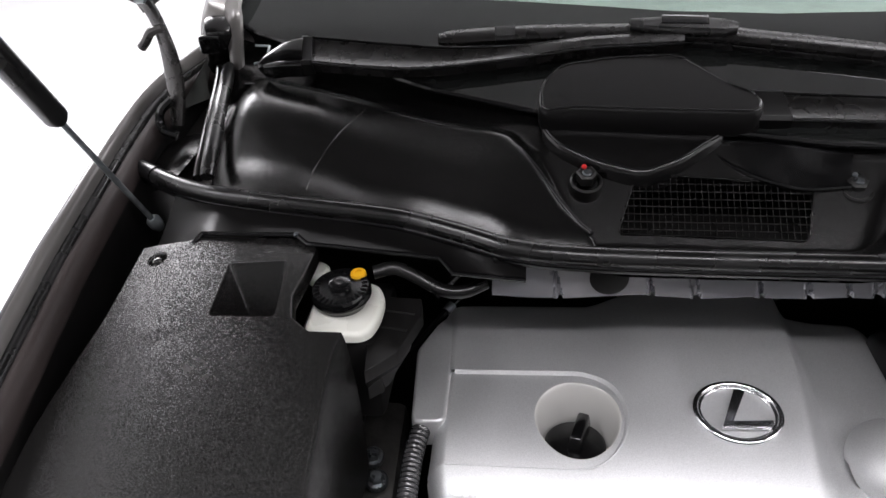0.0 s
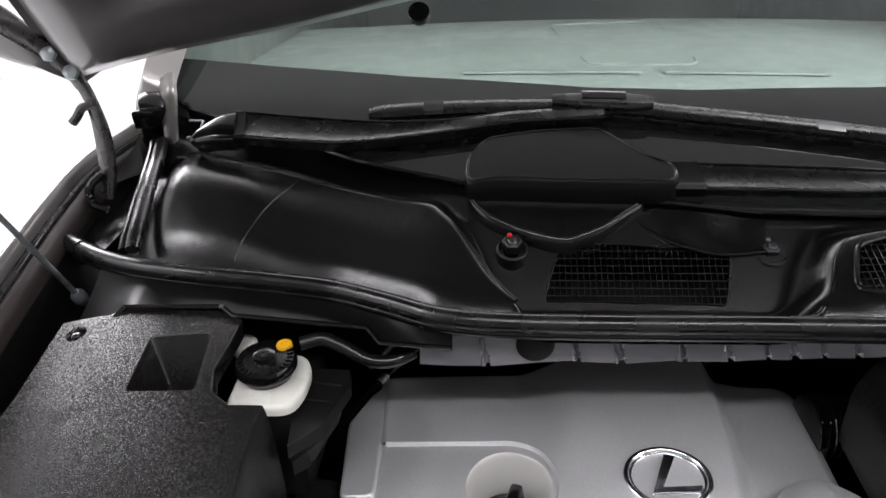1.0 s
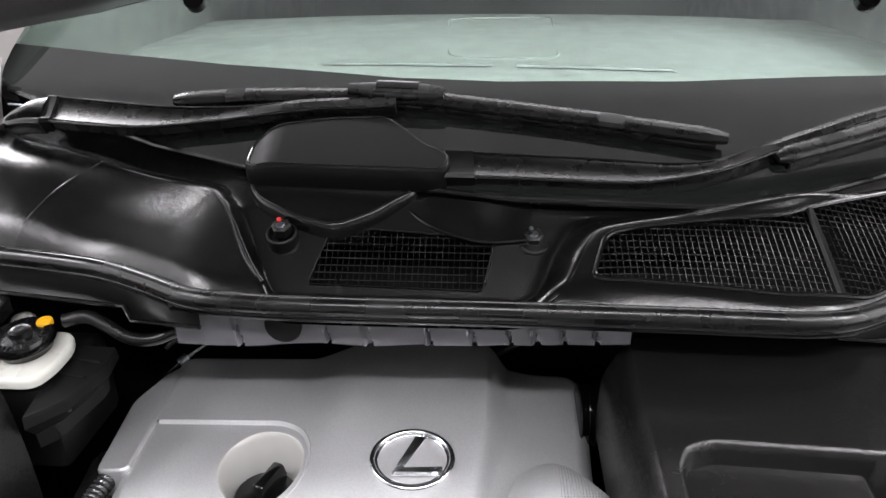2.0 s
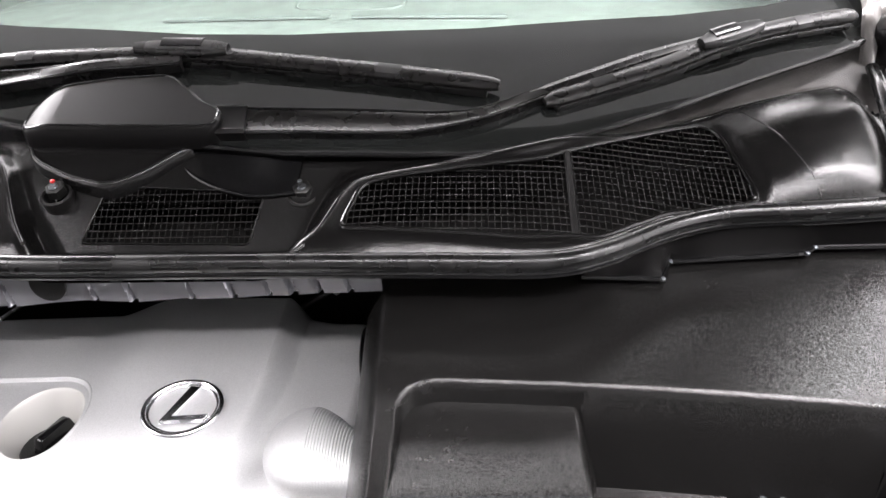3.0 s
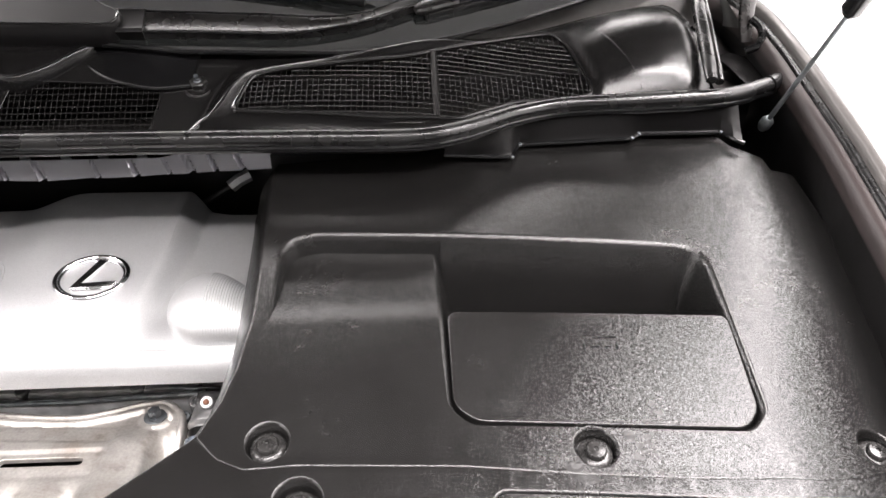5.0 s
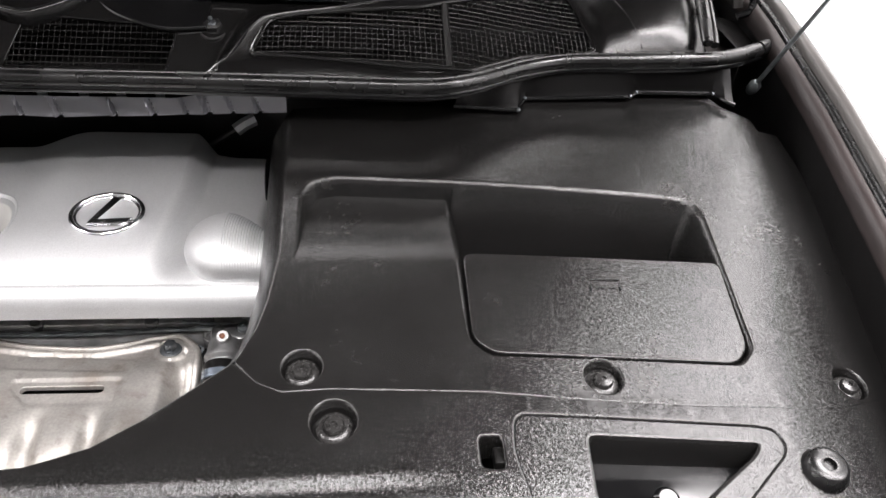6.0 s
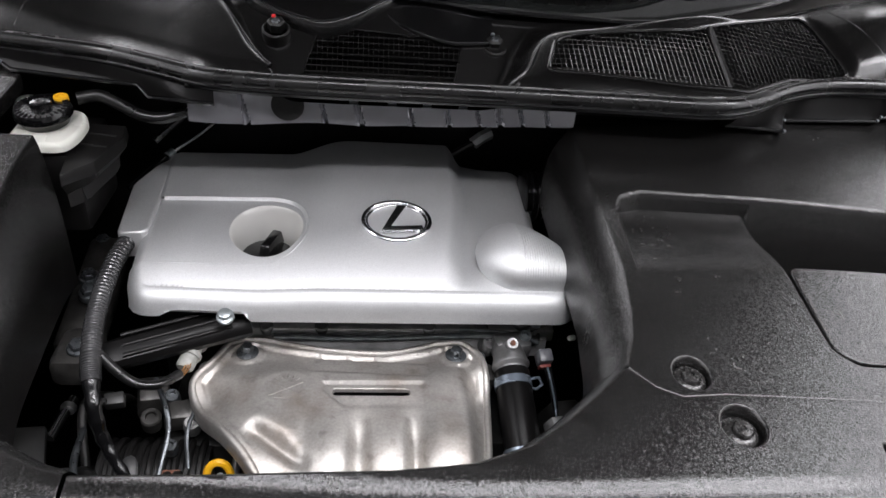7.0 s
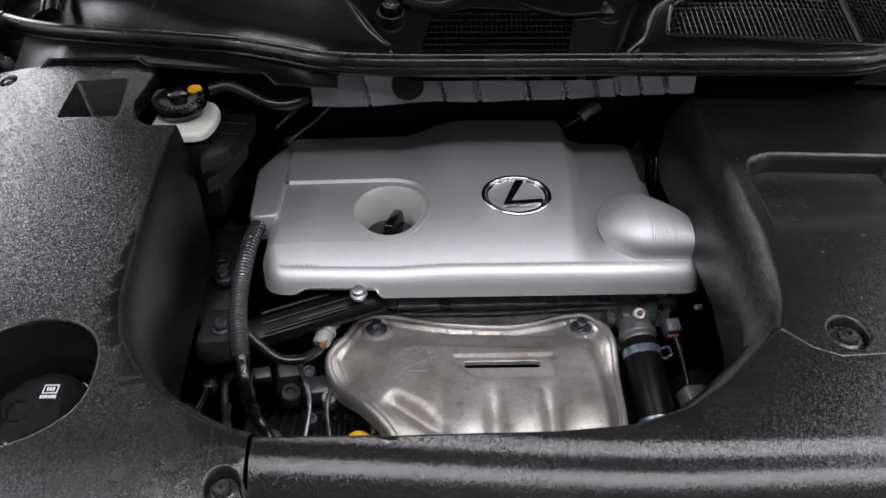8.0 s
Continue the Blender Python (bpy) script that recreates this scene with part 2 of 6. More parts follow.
def area(poly):
    return 0.5 * sum(a[0] * b[1] - b[0] * a[1] for a, b in zip(poly, poly[1:] + poly[:1]))


def sheet(bm, poly, holes, zf, step=0.03, cuts=()):
    """A curved sheet over a plan outline with holes."""
    tmp = bmesh.new()
    for loop in [poly] + holes:
        vs = [tmp.verts.new((x, y, 0)) for x, y in loop]
        for a, b in zip(vs, vs[1:] + vs[:1]):
            tmp.edges.new((a, b))
    bmesh.ops.triangle_fill(tmp, use_beauty=True, use_dissolve=False, edges=tmp.edges[:])
    xs, ys = [p[0] for p in poly], [p[1] for p in poly]
    for lo, hi, n in ((min(xs), max(xs), Vector((1, 0, 0))), (min(ys), max(ys), Vector((0, 1, 0)))):
        k = math.ceil(lo / step) * step
        while k < hi:
            bmesh.ops.bisect_plane(tmp, geom=tmp.verts[:] + tmp.edges[:] + tmp.faces[:], plane_co=n * k, plane_no=n, dist=1e-5)
            k += step
    for k in cuts:
        bmesh.ops.bisect_plane(tmp, geom=tmp.verts[:] + tmp.edges[:] + tmp.faces[:], plane_co=(0, k, 0), plane_no=(0, 1, 0), dist=1e-5)
    for v in tmp.verts:
        v.co.z = zf(v.co.x, v.co.y)
    made = {v: bm.verts.new(v.co) for v in tmp.verts}
    for f in tmp.faces:
        vs = [made[v] for v in f.verts]
        bm.faces.new(vs if f.normal.z > 0 else vs[::-1])
    tmp.free()


def skirt(bm, loop, profile, zf, hole=False, closed=True, bottom=None, side=0):
    """A rim round a sheet: rings moved outwards from the material and down. bottom: the lowest height, as a function of x, y."""
    ccw = area(loop) > 0
    n = len(loop)
    normals = []
    for i in range(n):
        a, b = Vector(loop[i - 1]), Vector(loop[(i + 1) % n])
        if not closed and i == 0:
            a = Vector(loop[0])
        if not closed and i == n - 1:
            b = Vector(loop[-1])
        d = (b - a).normalized()
        o = Vector((d.y, -d.x)) * (side or (1 if ccw else -1) * (-1 if hole else 1))
        normals.append(o)
    rings = []
    if profile[1][0] > 0:
        profile = [profile[0], (min(0.001, profile[1][0] * 0.4), profile[0][1] + 0.00003)] + list(profile[1:])
    for out, down in profile:
        ring = []
        for (x, y), o in zip(loop, normals):
            z = zf(x, y) - down
            if bottom is not None and (out, down) == profile[-1]:
                z = bottom(x, y)
            ring.append(bm.verts.new((x + o.x * out, y + o.y * out, z)))
        rings.append(ring)
    flip = ccw == hole
    for r, s in zip(rings, rings[1:]):
        for i in range(n if closed else n - 1):
            j = (i + 1) % n
            f = [r[i], s[i], s[j], r[j]]
            bm.faces.new(f[::-1] if flip else f)
    return rings


def roundover(r, depth, n=5, lean=0.0):
    prof = [(r * math.sin(k / n * math.pi / 2), r * (1 - math.cos(k / n * math.pi / 2))) for k in range(n + 1)]
    return prof + [(r + lean, depth)]


def tube(bm, pts, radius, seg=12, caps=True, flat=1.0, up=(0, 0, 1)):
    """A tube along points; radius: a number or a function of the fraction along it."""
    pts = [Vector(p) for p in pts]
    rings, n = [], len(pts)
    for i, p in enumerate(pts):
        d = (pts[min(i + 1, n - 1)] - pts[max(i - 1, 0)]).normalized()
        u = Vector(up) - d * d.dot(Vector(up))
        u = u.normalized() if u.length > 1e-4 else d.orthogonal().normalized()
        s = d.cross(u)
        r = radius(i / (n - 1)) if callable(radius) else radius
        rings.append([bm.verts.new(p + s * r * math.cos(a) + u * r * flat * math.sin(a))
                      for a in [2 * math.pi * k / seg for k in range(seg)]])
    for r, s in zip(rings, rings[1:]):
        for k in range(seg):
            bm.faces.new((r[k], r[(k + 1) % seg], s[(k + 1) % seg], s[k]))
    if caps:
        bm.faces.new(rings[0][::-1])
        bm.faces.new(rings[-1])


def lathe(bm, profile, centre, axis=(0, 0, 1), seg=28):
    """A turned solid: profile of (radius, height) along an axis."""
    q = Vector(axis).normalized().to_track_quat("Z", "Y")
    c = Vector(centre)
    rings = [[bm.verts.new(c + q @ Vector((r * math.cos(a), r * math.sin(a), h))) for a in
              [2 * math.pi * k / seg for k in range(seg)]] for r, h in profile]
    for r, s in zip(rings, rings[1:]):
        for k in range(seg):
            bm.faces.new((r[k], r[(k + 1) % seg], s[(k + 1) % seg], s[k]))
    bm.faces.new(rings[0][::-1])
    bm.faces.new(rings[-1])


def block(bm, centre, size, rot=None, bevel=0.0, taper=1.0):
    """A box with bevelled edges; taper: the top's size against the base's."""
    tmp = bmesh.new()
    bmesh.ops.create_cube(tmp, size=1)
    for v in tmp.verts:
        k = taper if v.co.z > 0 else 1
        v.co = Vector((v.co.x * size[0] * k, v.co.y * size[1] * k, v.co.z * size[2]))
    if bevel:
        bmesh.ops.bevel(tmp, geom=tmp.edges[:], offset=bevel, segments=2, affect="EDGES", profile=0.5)
    m = Matrix.Translation(centre) @ (rot.to_4x4() if rot else Matrix())
    made = {v: bm.verts.new(m @ v.co) for v in tmp.verts}
    for f in tmp.faces:
        bm.faces.new([made[v] for v in f.verts])
    tmp.free()


def grid(bm, rows):
    """Quads over rows of points."""
    vs = [[bm.verts.new(p) for p in row] for row in rows]
    for r, s in zip(vs, vs[1:]):
        for k in range(len(r) - 1):
            bm.faces.new((r[k], r[k + 1], s[k + 1], s[k]))


def prism(bm, poly, zf, thick):
    """A flat-bottomed plate over a plan outline."""
    top = [bm.verts.new((x, y, zf(x, y))) for x, y in poly]
    low = [bm.verts.new((x, y, zf(x, y) - thick)) for x, y in poly]
    bm.faces.new(top if area(poly) > 0 else top[::-1])
    bm.faces.new(low[::-1] if area(poly) > 0 else low)
    for i in range(len(poly)):
        j = (i + 1) % len(poly)
        f = (top[i], low[i], low[j], top[j])
        bm.faces.new(f if area(poly) > 0 else f[::-1])


def inside_by(poly, x, y):
    """Signed distance to an outline, positive inside."""
    best, odd = 9.0, False
    for (ax, ay), (bx, by) in zip(poly, poly[1:] + poly[:1]):
        ux, uy = bx - ax, by - ay
        k = min(1, max(0, ((x - ax) * ux + (y - ay) * uy) / (ux * ux + uy * uy)))
        best = min(best, math.hypot(x - ax - ux * k, y - ay - uy * k))
        if (ay > y) != (by > y) and x < ax + (y - ay) / (by - ay) * ux:
            odd = not odd
    return best if odd else -best


def thing(name, at, label, category, group="", kind=""):
    ob = new(name)
    ob.location, ob.empty_display_size = at, 0.05
    return tagged(ob, label, category, group, kind)


def finish(name, bm, mat, smooth=40):
    me = bpy.data.meshes.new(name)
    bm.to_mesh(me)
    bm.free()
    me.materials.append(mat)
    if smooth:
        me.polygons.foreach_set("use_smooth", [True] * len(me.polygons))
        me.set_sharp_from_angle(angle=radians(smooth))
    return new(name, me)


def part(name, bm, mat, parent, label="", smooth=40):
    ob = finish(name, bm, mat, smooth)
    bpy.context.view_layer.update()
    ob.parent = parent
    ob.matrix_parent_inverse = parent.matrix_world.inverted()
    if label:
        ob["label"] = label
    return ob


def single(name, bm, mat, label, category, kind="", smooth=40, group=""):
    return tagged(finish(name, bm, mat, smooth), label, category, group, kind)


def make(fn, *a, **k):
    bm = bmesh.new()
    fn(bm, *a, **k)
    return bm


# ---- studio ----
RX0, RX1, RY0, RY1, RZ = -6.0, 6.0, -5.0, 8.0, 6.0
single("floor", make(block, (0, 1.5, -0.05), (12.4, 13.4, 0.1)), FLOOR, "smooth white studio floor", "floor", "structure", 0)
single("ceiling", make(block, (0, 1.5, RZ + 0.05), (12.4, 13.4, 0.1)), CEIL, "plain grey studio ceiling", "ceiling", "structure", 0)
for nm, c, s in (("wall_west", (RX0 - 0.05, 1.5, RZ / 2), (0.1, 13.0, RZ)), ("wall_east", (RX1 + 0.05, 1.5, RZ / 2), (0.1, 13.0, RZ)),
                 ("wall_south", (0, RY0 - 0.05, RZ / 2), (12.0, 0.1, RZ)), ("wall_north", (0, RY1 + 0.05, RZ / 2), (12.0, 0.1, RZ))):
    single(nm, make(block, c, s), SOUTH if nm == "wall_south" else WALL, "plain studio wall", "wall", "structure", 0)

# ---- the plastic covers of the engine bay ----


def nose(y):
    """The drop of the rolled nose of the front cover: a shallow crease, then a rounded edge."""
    steps = [(0.472, 0.0), (0.468, 0.24), (0.461, 0.30), (0.456, 0.0), (0.4475, 0.0), (0.444, 0.25), (0.438, 0.42), (0.432, 1.0), (0.42, 1.2), (0.39, 0.6), (0.26, 0.3)]
    z = 0.0
    for (a, s), (b, t) in zip(steps, steps[1:]):
        if y >= a:
            break
        e = max(y, b)
        m = lerp(s, t, (a - e) / (a - b))
        z += (a - e) * (s + m) / 2
    return z


def S(x, y):
    """The height of the bay covers' skin."""
    drop = max(0.0, 0.468 - y)
    fall = 1.9 * drop * drop
    if y < 0.472 and -0.38 < x < 0.33:
        fall = lerp(fall, nose(y), ss(-0.372, -0.358, x) * ss(0.32, 0.2, x))
    # beyond a crest the skin leans down towards the fenders
    crest = interp(y, [(0.5, 0.605), (0.634, 0.622), (0.73, 0.65), (0.84, 0.684), (0.97, 0.716)])
    over = max(0.0, abs(x) - crest + 0.008)
    fall += 0.17 * over * over / (over + 0.016)
    return 1.077 - 0.035 * ss(-0.45, 0.0, x) + 0.215 * (y - 0.934) - fall - 0.012 * ss(0.3, 0.75, x)


OPEN_L = [(p.x, p.y) for p in spline([(-0.505, 0.842, 0), (-0.509, 0.802, 0), (-0.504, 0.682, 0), (-0.498, 0.599, 0), (-0.484, 0.55, 0), (-0.452, 0.506, 0), (-0.418, 0.481, 0), (-0.386, 0.464, 0), (-0.3635, 0.459, 0)], 14)]
LOW_L = [(p.x, p.y) for p in spline([(-0.494, 0.846, 0), (-0.496, 0.80, 0), (-0.486, 0.690, 0), (-0.476, 0.612, 0), (-0.459, 0.562, 0), (-0.432, 0.526, 0), (-0.405, 0.507, 0), (-0.381, 0.496, 0), (-0.3635, 0.491, 0)], 14)]
OPEN_F = [(-0.3605, 0.459), (-0.261, 0.464), (-0.126, 0.475), (-0.055, 0.484), (-0.008, 0.500), (0.031, 0.525), (0.067, 0.554), (0.095, 0.578)]
OPEN_R = [(0.0985, 0.581), (0.113, 0.615), (0.121, 0.65), (0.128, 0.714), (0.127, 0.777), (0.125, 0.853), (0.122, 0.955)]
SEAM = [(0.0985, 0.581), (0.118, 0.56), (0.141, 0.55), (0.183, 0.552), (0.32, 0.545), (0.416, 0.535), (0.516, 0.529), (0.621, 0.527), (0.668, 0.533), (0.735, 0.552)]
LIP = [(0, 0), (0.002, 0.0007), (0.005, 0.0035), (0.011, 0.0115), (0.018, 0.023), (0.0245, 0.037), (0.028, 0.05), (0.03, 0.11)]
EDGE = roundover(0.003, 0.02, 3)


def clip_pit(parent, cx, cy, r, depth=0.012):
    bm = bmesh.new()
    ring = circle(cx, cy, r, n=28)
    skirt(bm, ring, [(0, 0), (0.0015, 0.0005), (0.003, 0.003), (0.004, depth)], S, hole=True)
    prism(bm, circle(cx, cy, r), lambda x, y: S(x, y) - depth, 0.002)
    part("clip_seat", bm, COVER, parent)


def clip(cx, cy, r, lowered=0.011, group="bay cover clips"):
    """A push clip: flange, button and cross slot."""
    z = S(cx, cy) - lowered
    axis = (0, -0.21, 1)
    c = thing("push_clip", (cx, cy, z), "black plastic push clip holding the bay cover", "push clip", group)
    part("flange", make(lathe, [(r * 0.72, 0.0005), (r * 0.74, 0.003), (r * 0.6, 0.0055), (r * 0.5, 0.006)], (cx, cy, z), axis), CLIP, c)
    part("button", make(lathe, [(r * 0.46, 0.002), (r * 0.46, 0.0085), (r * 0.38, 0.0105), (r * 0.12, 0.011), (r * 0.1, 0.009)], (cx, cy, z), axis), CLIP, c)
    return c


def left_cover():
    notch = [(-0.539, 0.842), (-0.559, 0.858), (-0.567, 0.889), (-0.562, 0.919), (-0.558, 0.957)]
    rear = [(-0.581, 0.970), (-0.692, 0.971), (-0.702, 0.962), (-0.752, 0.957)]
    outer = [(-0.752, 0.9), (-0.753, 0.855), (-0.759, 0.809), (-0.765, 0.74), (-0.76, 0.6), (-0.75, 0.26)]
    front = [(-0.3635, 0.26)]
    poly = dense(OPEN_L[::-1] + notch + rear + outer + front, 0.012)
    washer_at = (0.005, 0.003)
    square = [(-0.645, 0.931), (-0.582, 0.938), (-0.575, 0.859), (-0.643, 0.857)]
    washer = fillet([(x + washer_at[0], y + washer_at[1]) for x, y in [(-0.592, 0.560), (-0.563, 0.571), (-0.530, 0.569), (-0.506, 0.552), (-0.496, 0.524), (-0.497, 0.487), (-0.512, 0.467), (-0.534, 0.453),
                     (-0.568, 0.442), (-0.602, 0.452), (-0.62, 0.494), (-0.611, 0.538)]], 0.02, 3)
    pits = [(-0.3765, 0.424, 0.0145), (-0.728, 0.938, 0.0115)]
    sq = dense(fillet(square, 0.006, 3), 0.008)
    bm = bmesh.new()
    sheet(bm, poly, [sq, washer] + [circle(x, y, r) for x, y, r in pits], S)
    turn = [math.pi * k / 26 for k in range(13)]
    lip = [[(lerp(a[0], b[0], math.sin(t) ** 1.3), lerp(a[1], b[1], math.sin(t) ** 1.3), lerp(S(*a), 0.895, 1 - math.cos(t))) for a, b in zip(OPEN_L, LOW_L)] for t in turn]
    grid(bm, lip + [[(x, y, 0.86) for x, y in LOW_L]])
    skirt(bm, dense(notch + rear + outer + front, 0.012, False), EDGE, S, closed=False, side=1)
    bmesh.ops.remove_doubles(bm, verts=bm.verts[:], dist=1e-5)
    bmesh.ops.recalc_face_normals(bm, faces=bm.faces[:])
    c = thing("engine_bay_side_cover", (-0.65, 0.7, 1.0), "grained black plastic engine bay cover with a square recess", "engine bay cover")
    panel = part("panel", bm, COVER, c)
    for x, y, r in pits:
        clip_pit(panel, x, y, r)
    bm = bmesh.new()
    skirt(bm, washer, roundover(0.004, 0.07, 4, -0.004), S, hole=True)
    part("filler_well", bm, COVER, c, "rounded opening for the washer filler")
    bm = bmesh.new()
    mid = Vector((-0.602, 0.887))
    rings = []
    for k, d in ((1.0, 0.0), (0.985, 0.0006), (0.965, 0.003), (0.35, 0.07), (0.02, 0.071)):
        ring = [mid + (Vector(p) - mid) * k for p in sq]
        rings.append([bm.verts.new((q.x, q.y, S(*p) - d)) for p, q in zip(sq, ring)])
    for r0, r1 in zip(rings, rings[1:]):
        for k in range(len(r0)):
            bm.faces.new((r0[k], r0[(k + 1) % len(r0)], r1[(k + 1) % len(r0)], r1[k]))
    bmesh.ops.recalc_face_normals(bm, faces=bm.faces[:])
    part("recess", bm, COVER, c, "deep square recess", smooth=25)
    clip(*pits[0])
    clip(pits[1][0], pits[1][1], 0.0115)


def right_cover():
    rear = [(0.124, 0.962), (0.222, 0.974), (0.323, 0.978), (0.414, 0.984), (0.426, 1.008), (0.582, 1.024), (0.592, 1.032), (0.700, 1.034), (0.718, 1.002), (0.755, 0.982), (0.757, 0.956), (0.786, 0.955)]
    outer = [(0.789, 0.885), (0.789, 0.805), (0.785, 0.720), (0.779, 0.660), (0.752, 0.625), (0.749, 0.583), (0.737, 0.552)]
    poly = dense(OPEN_R + rear + outer + SEAM[::-1][1:-1], 0.012)
    shallow = [(0.139, 0.70), (0.139, 0.807), (0.15, 0.828), (0.178, 0.837), (0.305, 0.831)]
    pocket = shallow + [(0.549, 0.815), (0.605, 0.809), (0.616, 0.79), (0.609, 0.694), (0.601, 0.59), (0.582, 0.57), (0.332, 0.581), (0.3125, 0.60), (0.3105, 0.648), (0.3095, 0.70)]
    pk = dense(fillet(pocket, 0.008, 3), 0.012)
    pits = [(0.157, 0.574, 0.0205), (0.436, 0.558, 0.0205), (0.694, 0.562, 0.0195)]
    bm = bmesh.new()
    sheet(bm, poly, [pk] + [circle(x, y, r) for x, y, r in pits], S)
    skirt(bm, dense(OPEN_R, 0.01, False), LIP, S, closed=False, side=-1)
    skirt(bm, dense(OPEN_R[-1:] + rear + outer + SEAM[::-1], 0.012, False), EDGE, S, closed=False, side=-1)
    bmesh.ops.remove_doubles(bm, verts=bm.verts[:], dist=1e-5)
    bmesh.ops.recalc_face_normals(bm, faces=bm.faces[:])
    c = thing("engine_bay_side_cover", (0.45, 0.75, 1.0), "grained black plastic engine bay cover with a pocket and hatch", "engine bay cover")
    panel = part("panel", bm, COVER, c)
    for x, y, r in pits:
        clip_pit(panel, x, y, r)

    def floor(x, y):
        return S(x, y) - 0.0008 - 0.022 * ss(0.70, 0.80, y)

    bm = bmesh.new()
    back = lambda x: interp(x, [(0.136, 0.80), (0.139, 0.809), (0.143, 0.819), (0.15, 0.828), (0.162, 0.834), (0.178, 0.837), (0.305, 0.831), (0.32, 0.830)]) + 0.003
    grid(bm, [[(x, lerp(0.697, back(x), v), floor(x, lerp(0.697, back(x), v))) for x in [lerp(0.134, 0.3092, i / 40) for i in range(41)]] for v in [j / 50 for j in range(51)]])
    part("shallow_pocket", bm, COVER, panel)
    wall = [p for p in pk if p[0] < 0.33 and p[1] > 0.7005]
    part("pocket_wall", make(skirt, wall, [(0, 0), (0.002, 0.0005), (0.0042, 0.002), (0.006, 0.005), (0.007, 0.010), (0.009, 0.03)], S, hole=True, closed=False, side=1), COVER, panel)
    deep = dense(fillet([(0.309, 0.60), (0.308, 0.8315), (0.3085, 0.8318), (0.549, 0.817), (0.585, 0.8145), (0.605, 0.808), (0.6155, 0.79), (0.612, 0.694), (0.604, 0.588), (0.58, 0.568), (0.332, 0.578)], 0.016, 5), 0.008)
    bm = bmesh.new()
    skirt(bm, deep, [(0, 0), (0.002, 0.0005), (0.0045, 0.002), (0.0065, 0.005), (0.0085, 0.011), (0.022, 0.06), (0.03, 0.11)], lambda x, y: S(x, y) if x > 0.318 else floor(min(x, 0.305), y), hole=True)
    grid(bm, [[(x, y, S(x, y) - d) for x in (0.30, 0.38, 0.455)] for y, d in ((0.70, 0.10), (0.745, 0.10), (0.79, 0.10), (0.812, 0.10))])
    part("deep_pocket", bm, COVER, panel)
    lid = fillet([(0.3205, 0.714), (0.6055, 0.707), (0.5945, 0.596), (0.5775, 0.5785), (0.337, 0.5895), (0.319, 0.6065)], 0.010, 4)
    bm = bmesh.new()
    low = lambda x, y: S(x, y) - 0.003
    sheet(bm, lid, [], low)
    skirt(bm, lid, roundover(0.002, 0.012, 3), low)
    bmesh.ops.recalc_face_normals(bm, faces=bm.faces[:])
    hatch = part("hatch", bm, COVER, c, "flat grained hatch")
    bm = bmesh.new()
    for dx, w, dy, h in ((-0.016, 0.0012, 0, 0.014), (0.016, 0.0012, 0, 0.014), (0, 0.034, 0.007, 0.0012), (-0.006, 0.008, -0.004, 0.0012), (0.007, 0.006, -0.004, 0.0012)):
        x, y = 0.466 + dx, 0.672 + dy
        block(bm, (x, y, low(x, y) + 0.0003), (w, h, 0.0012))
    part("embossed_mark", bm, COVER, hatch, "small embossed battery symbol")
    for x, y, r in pits:
        clip(x, y, r)


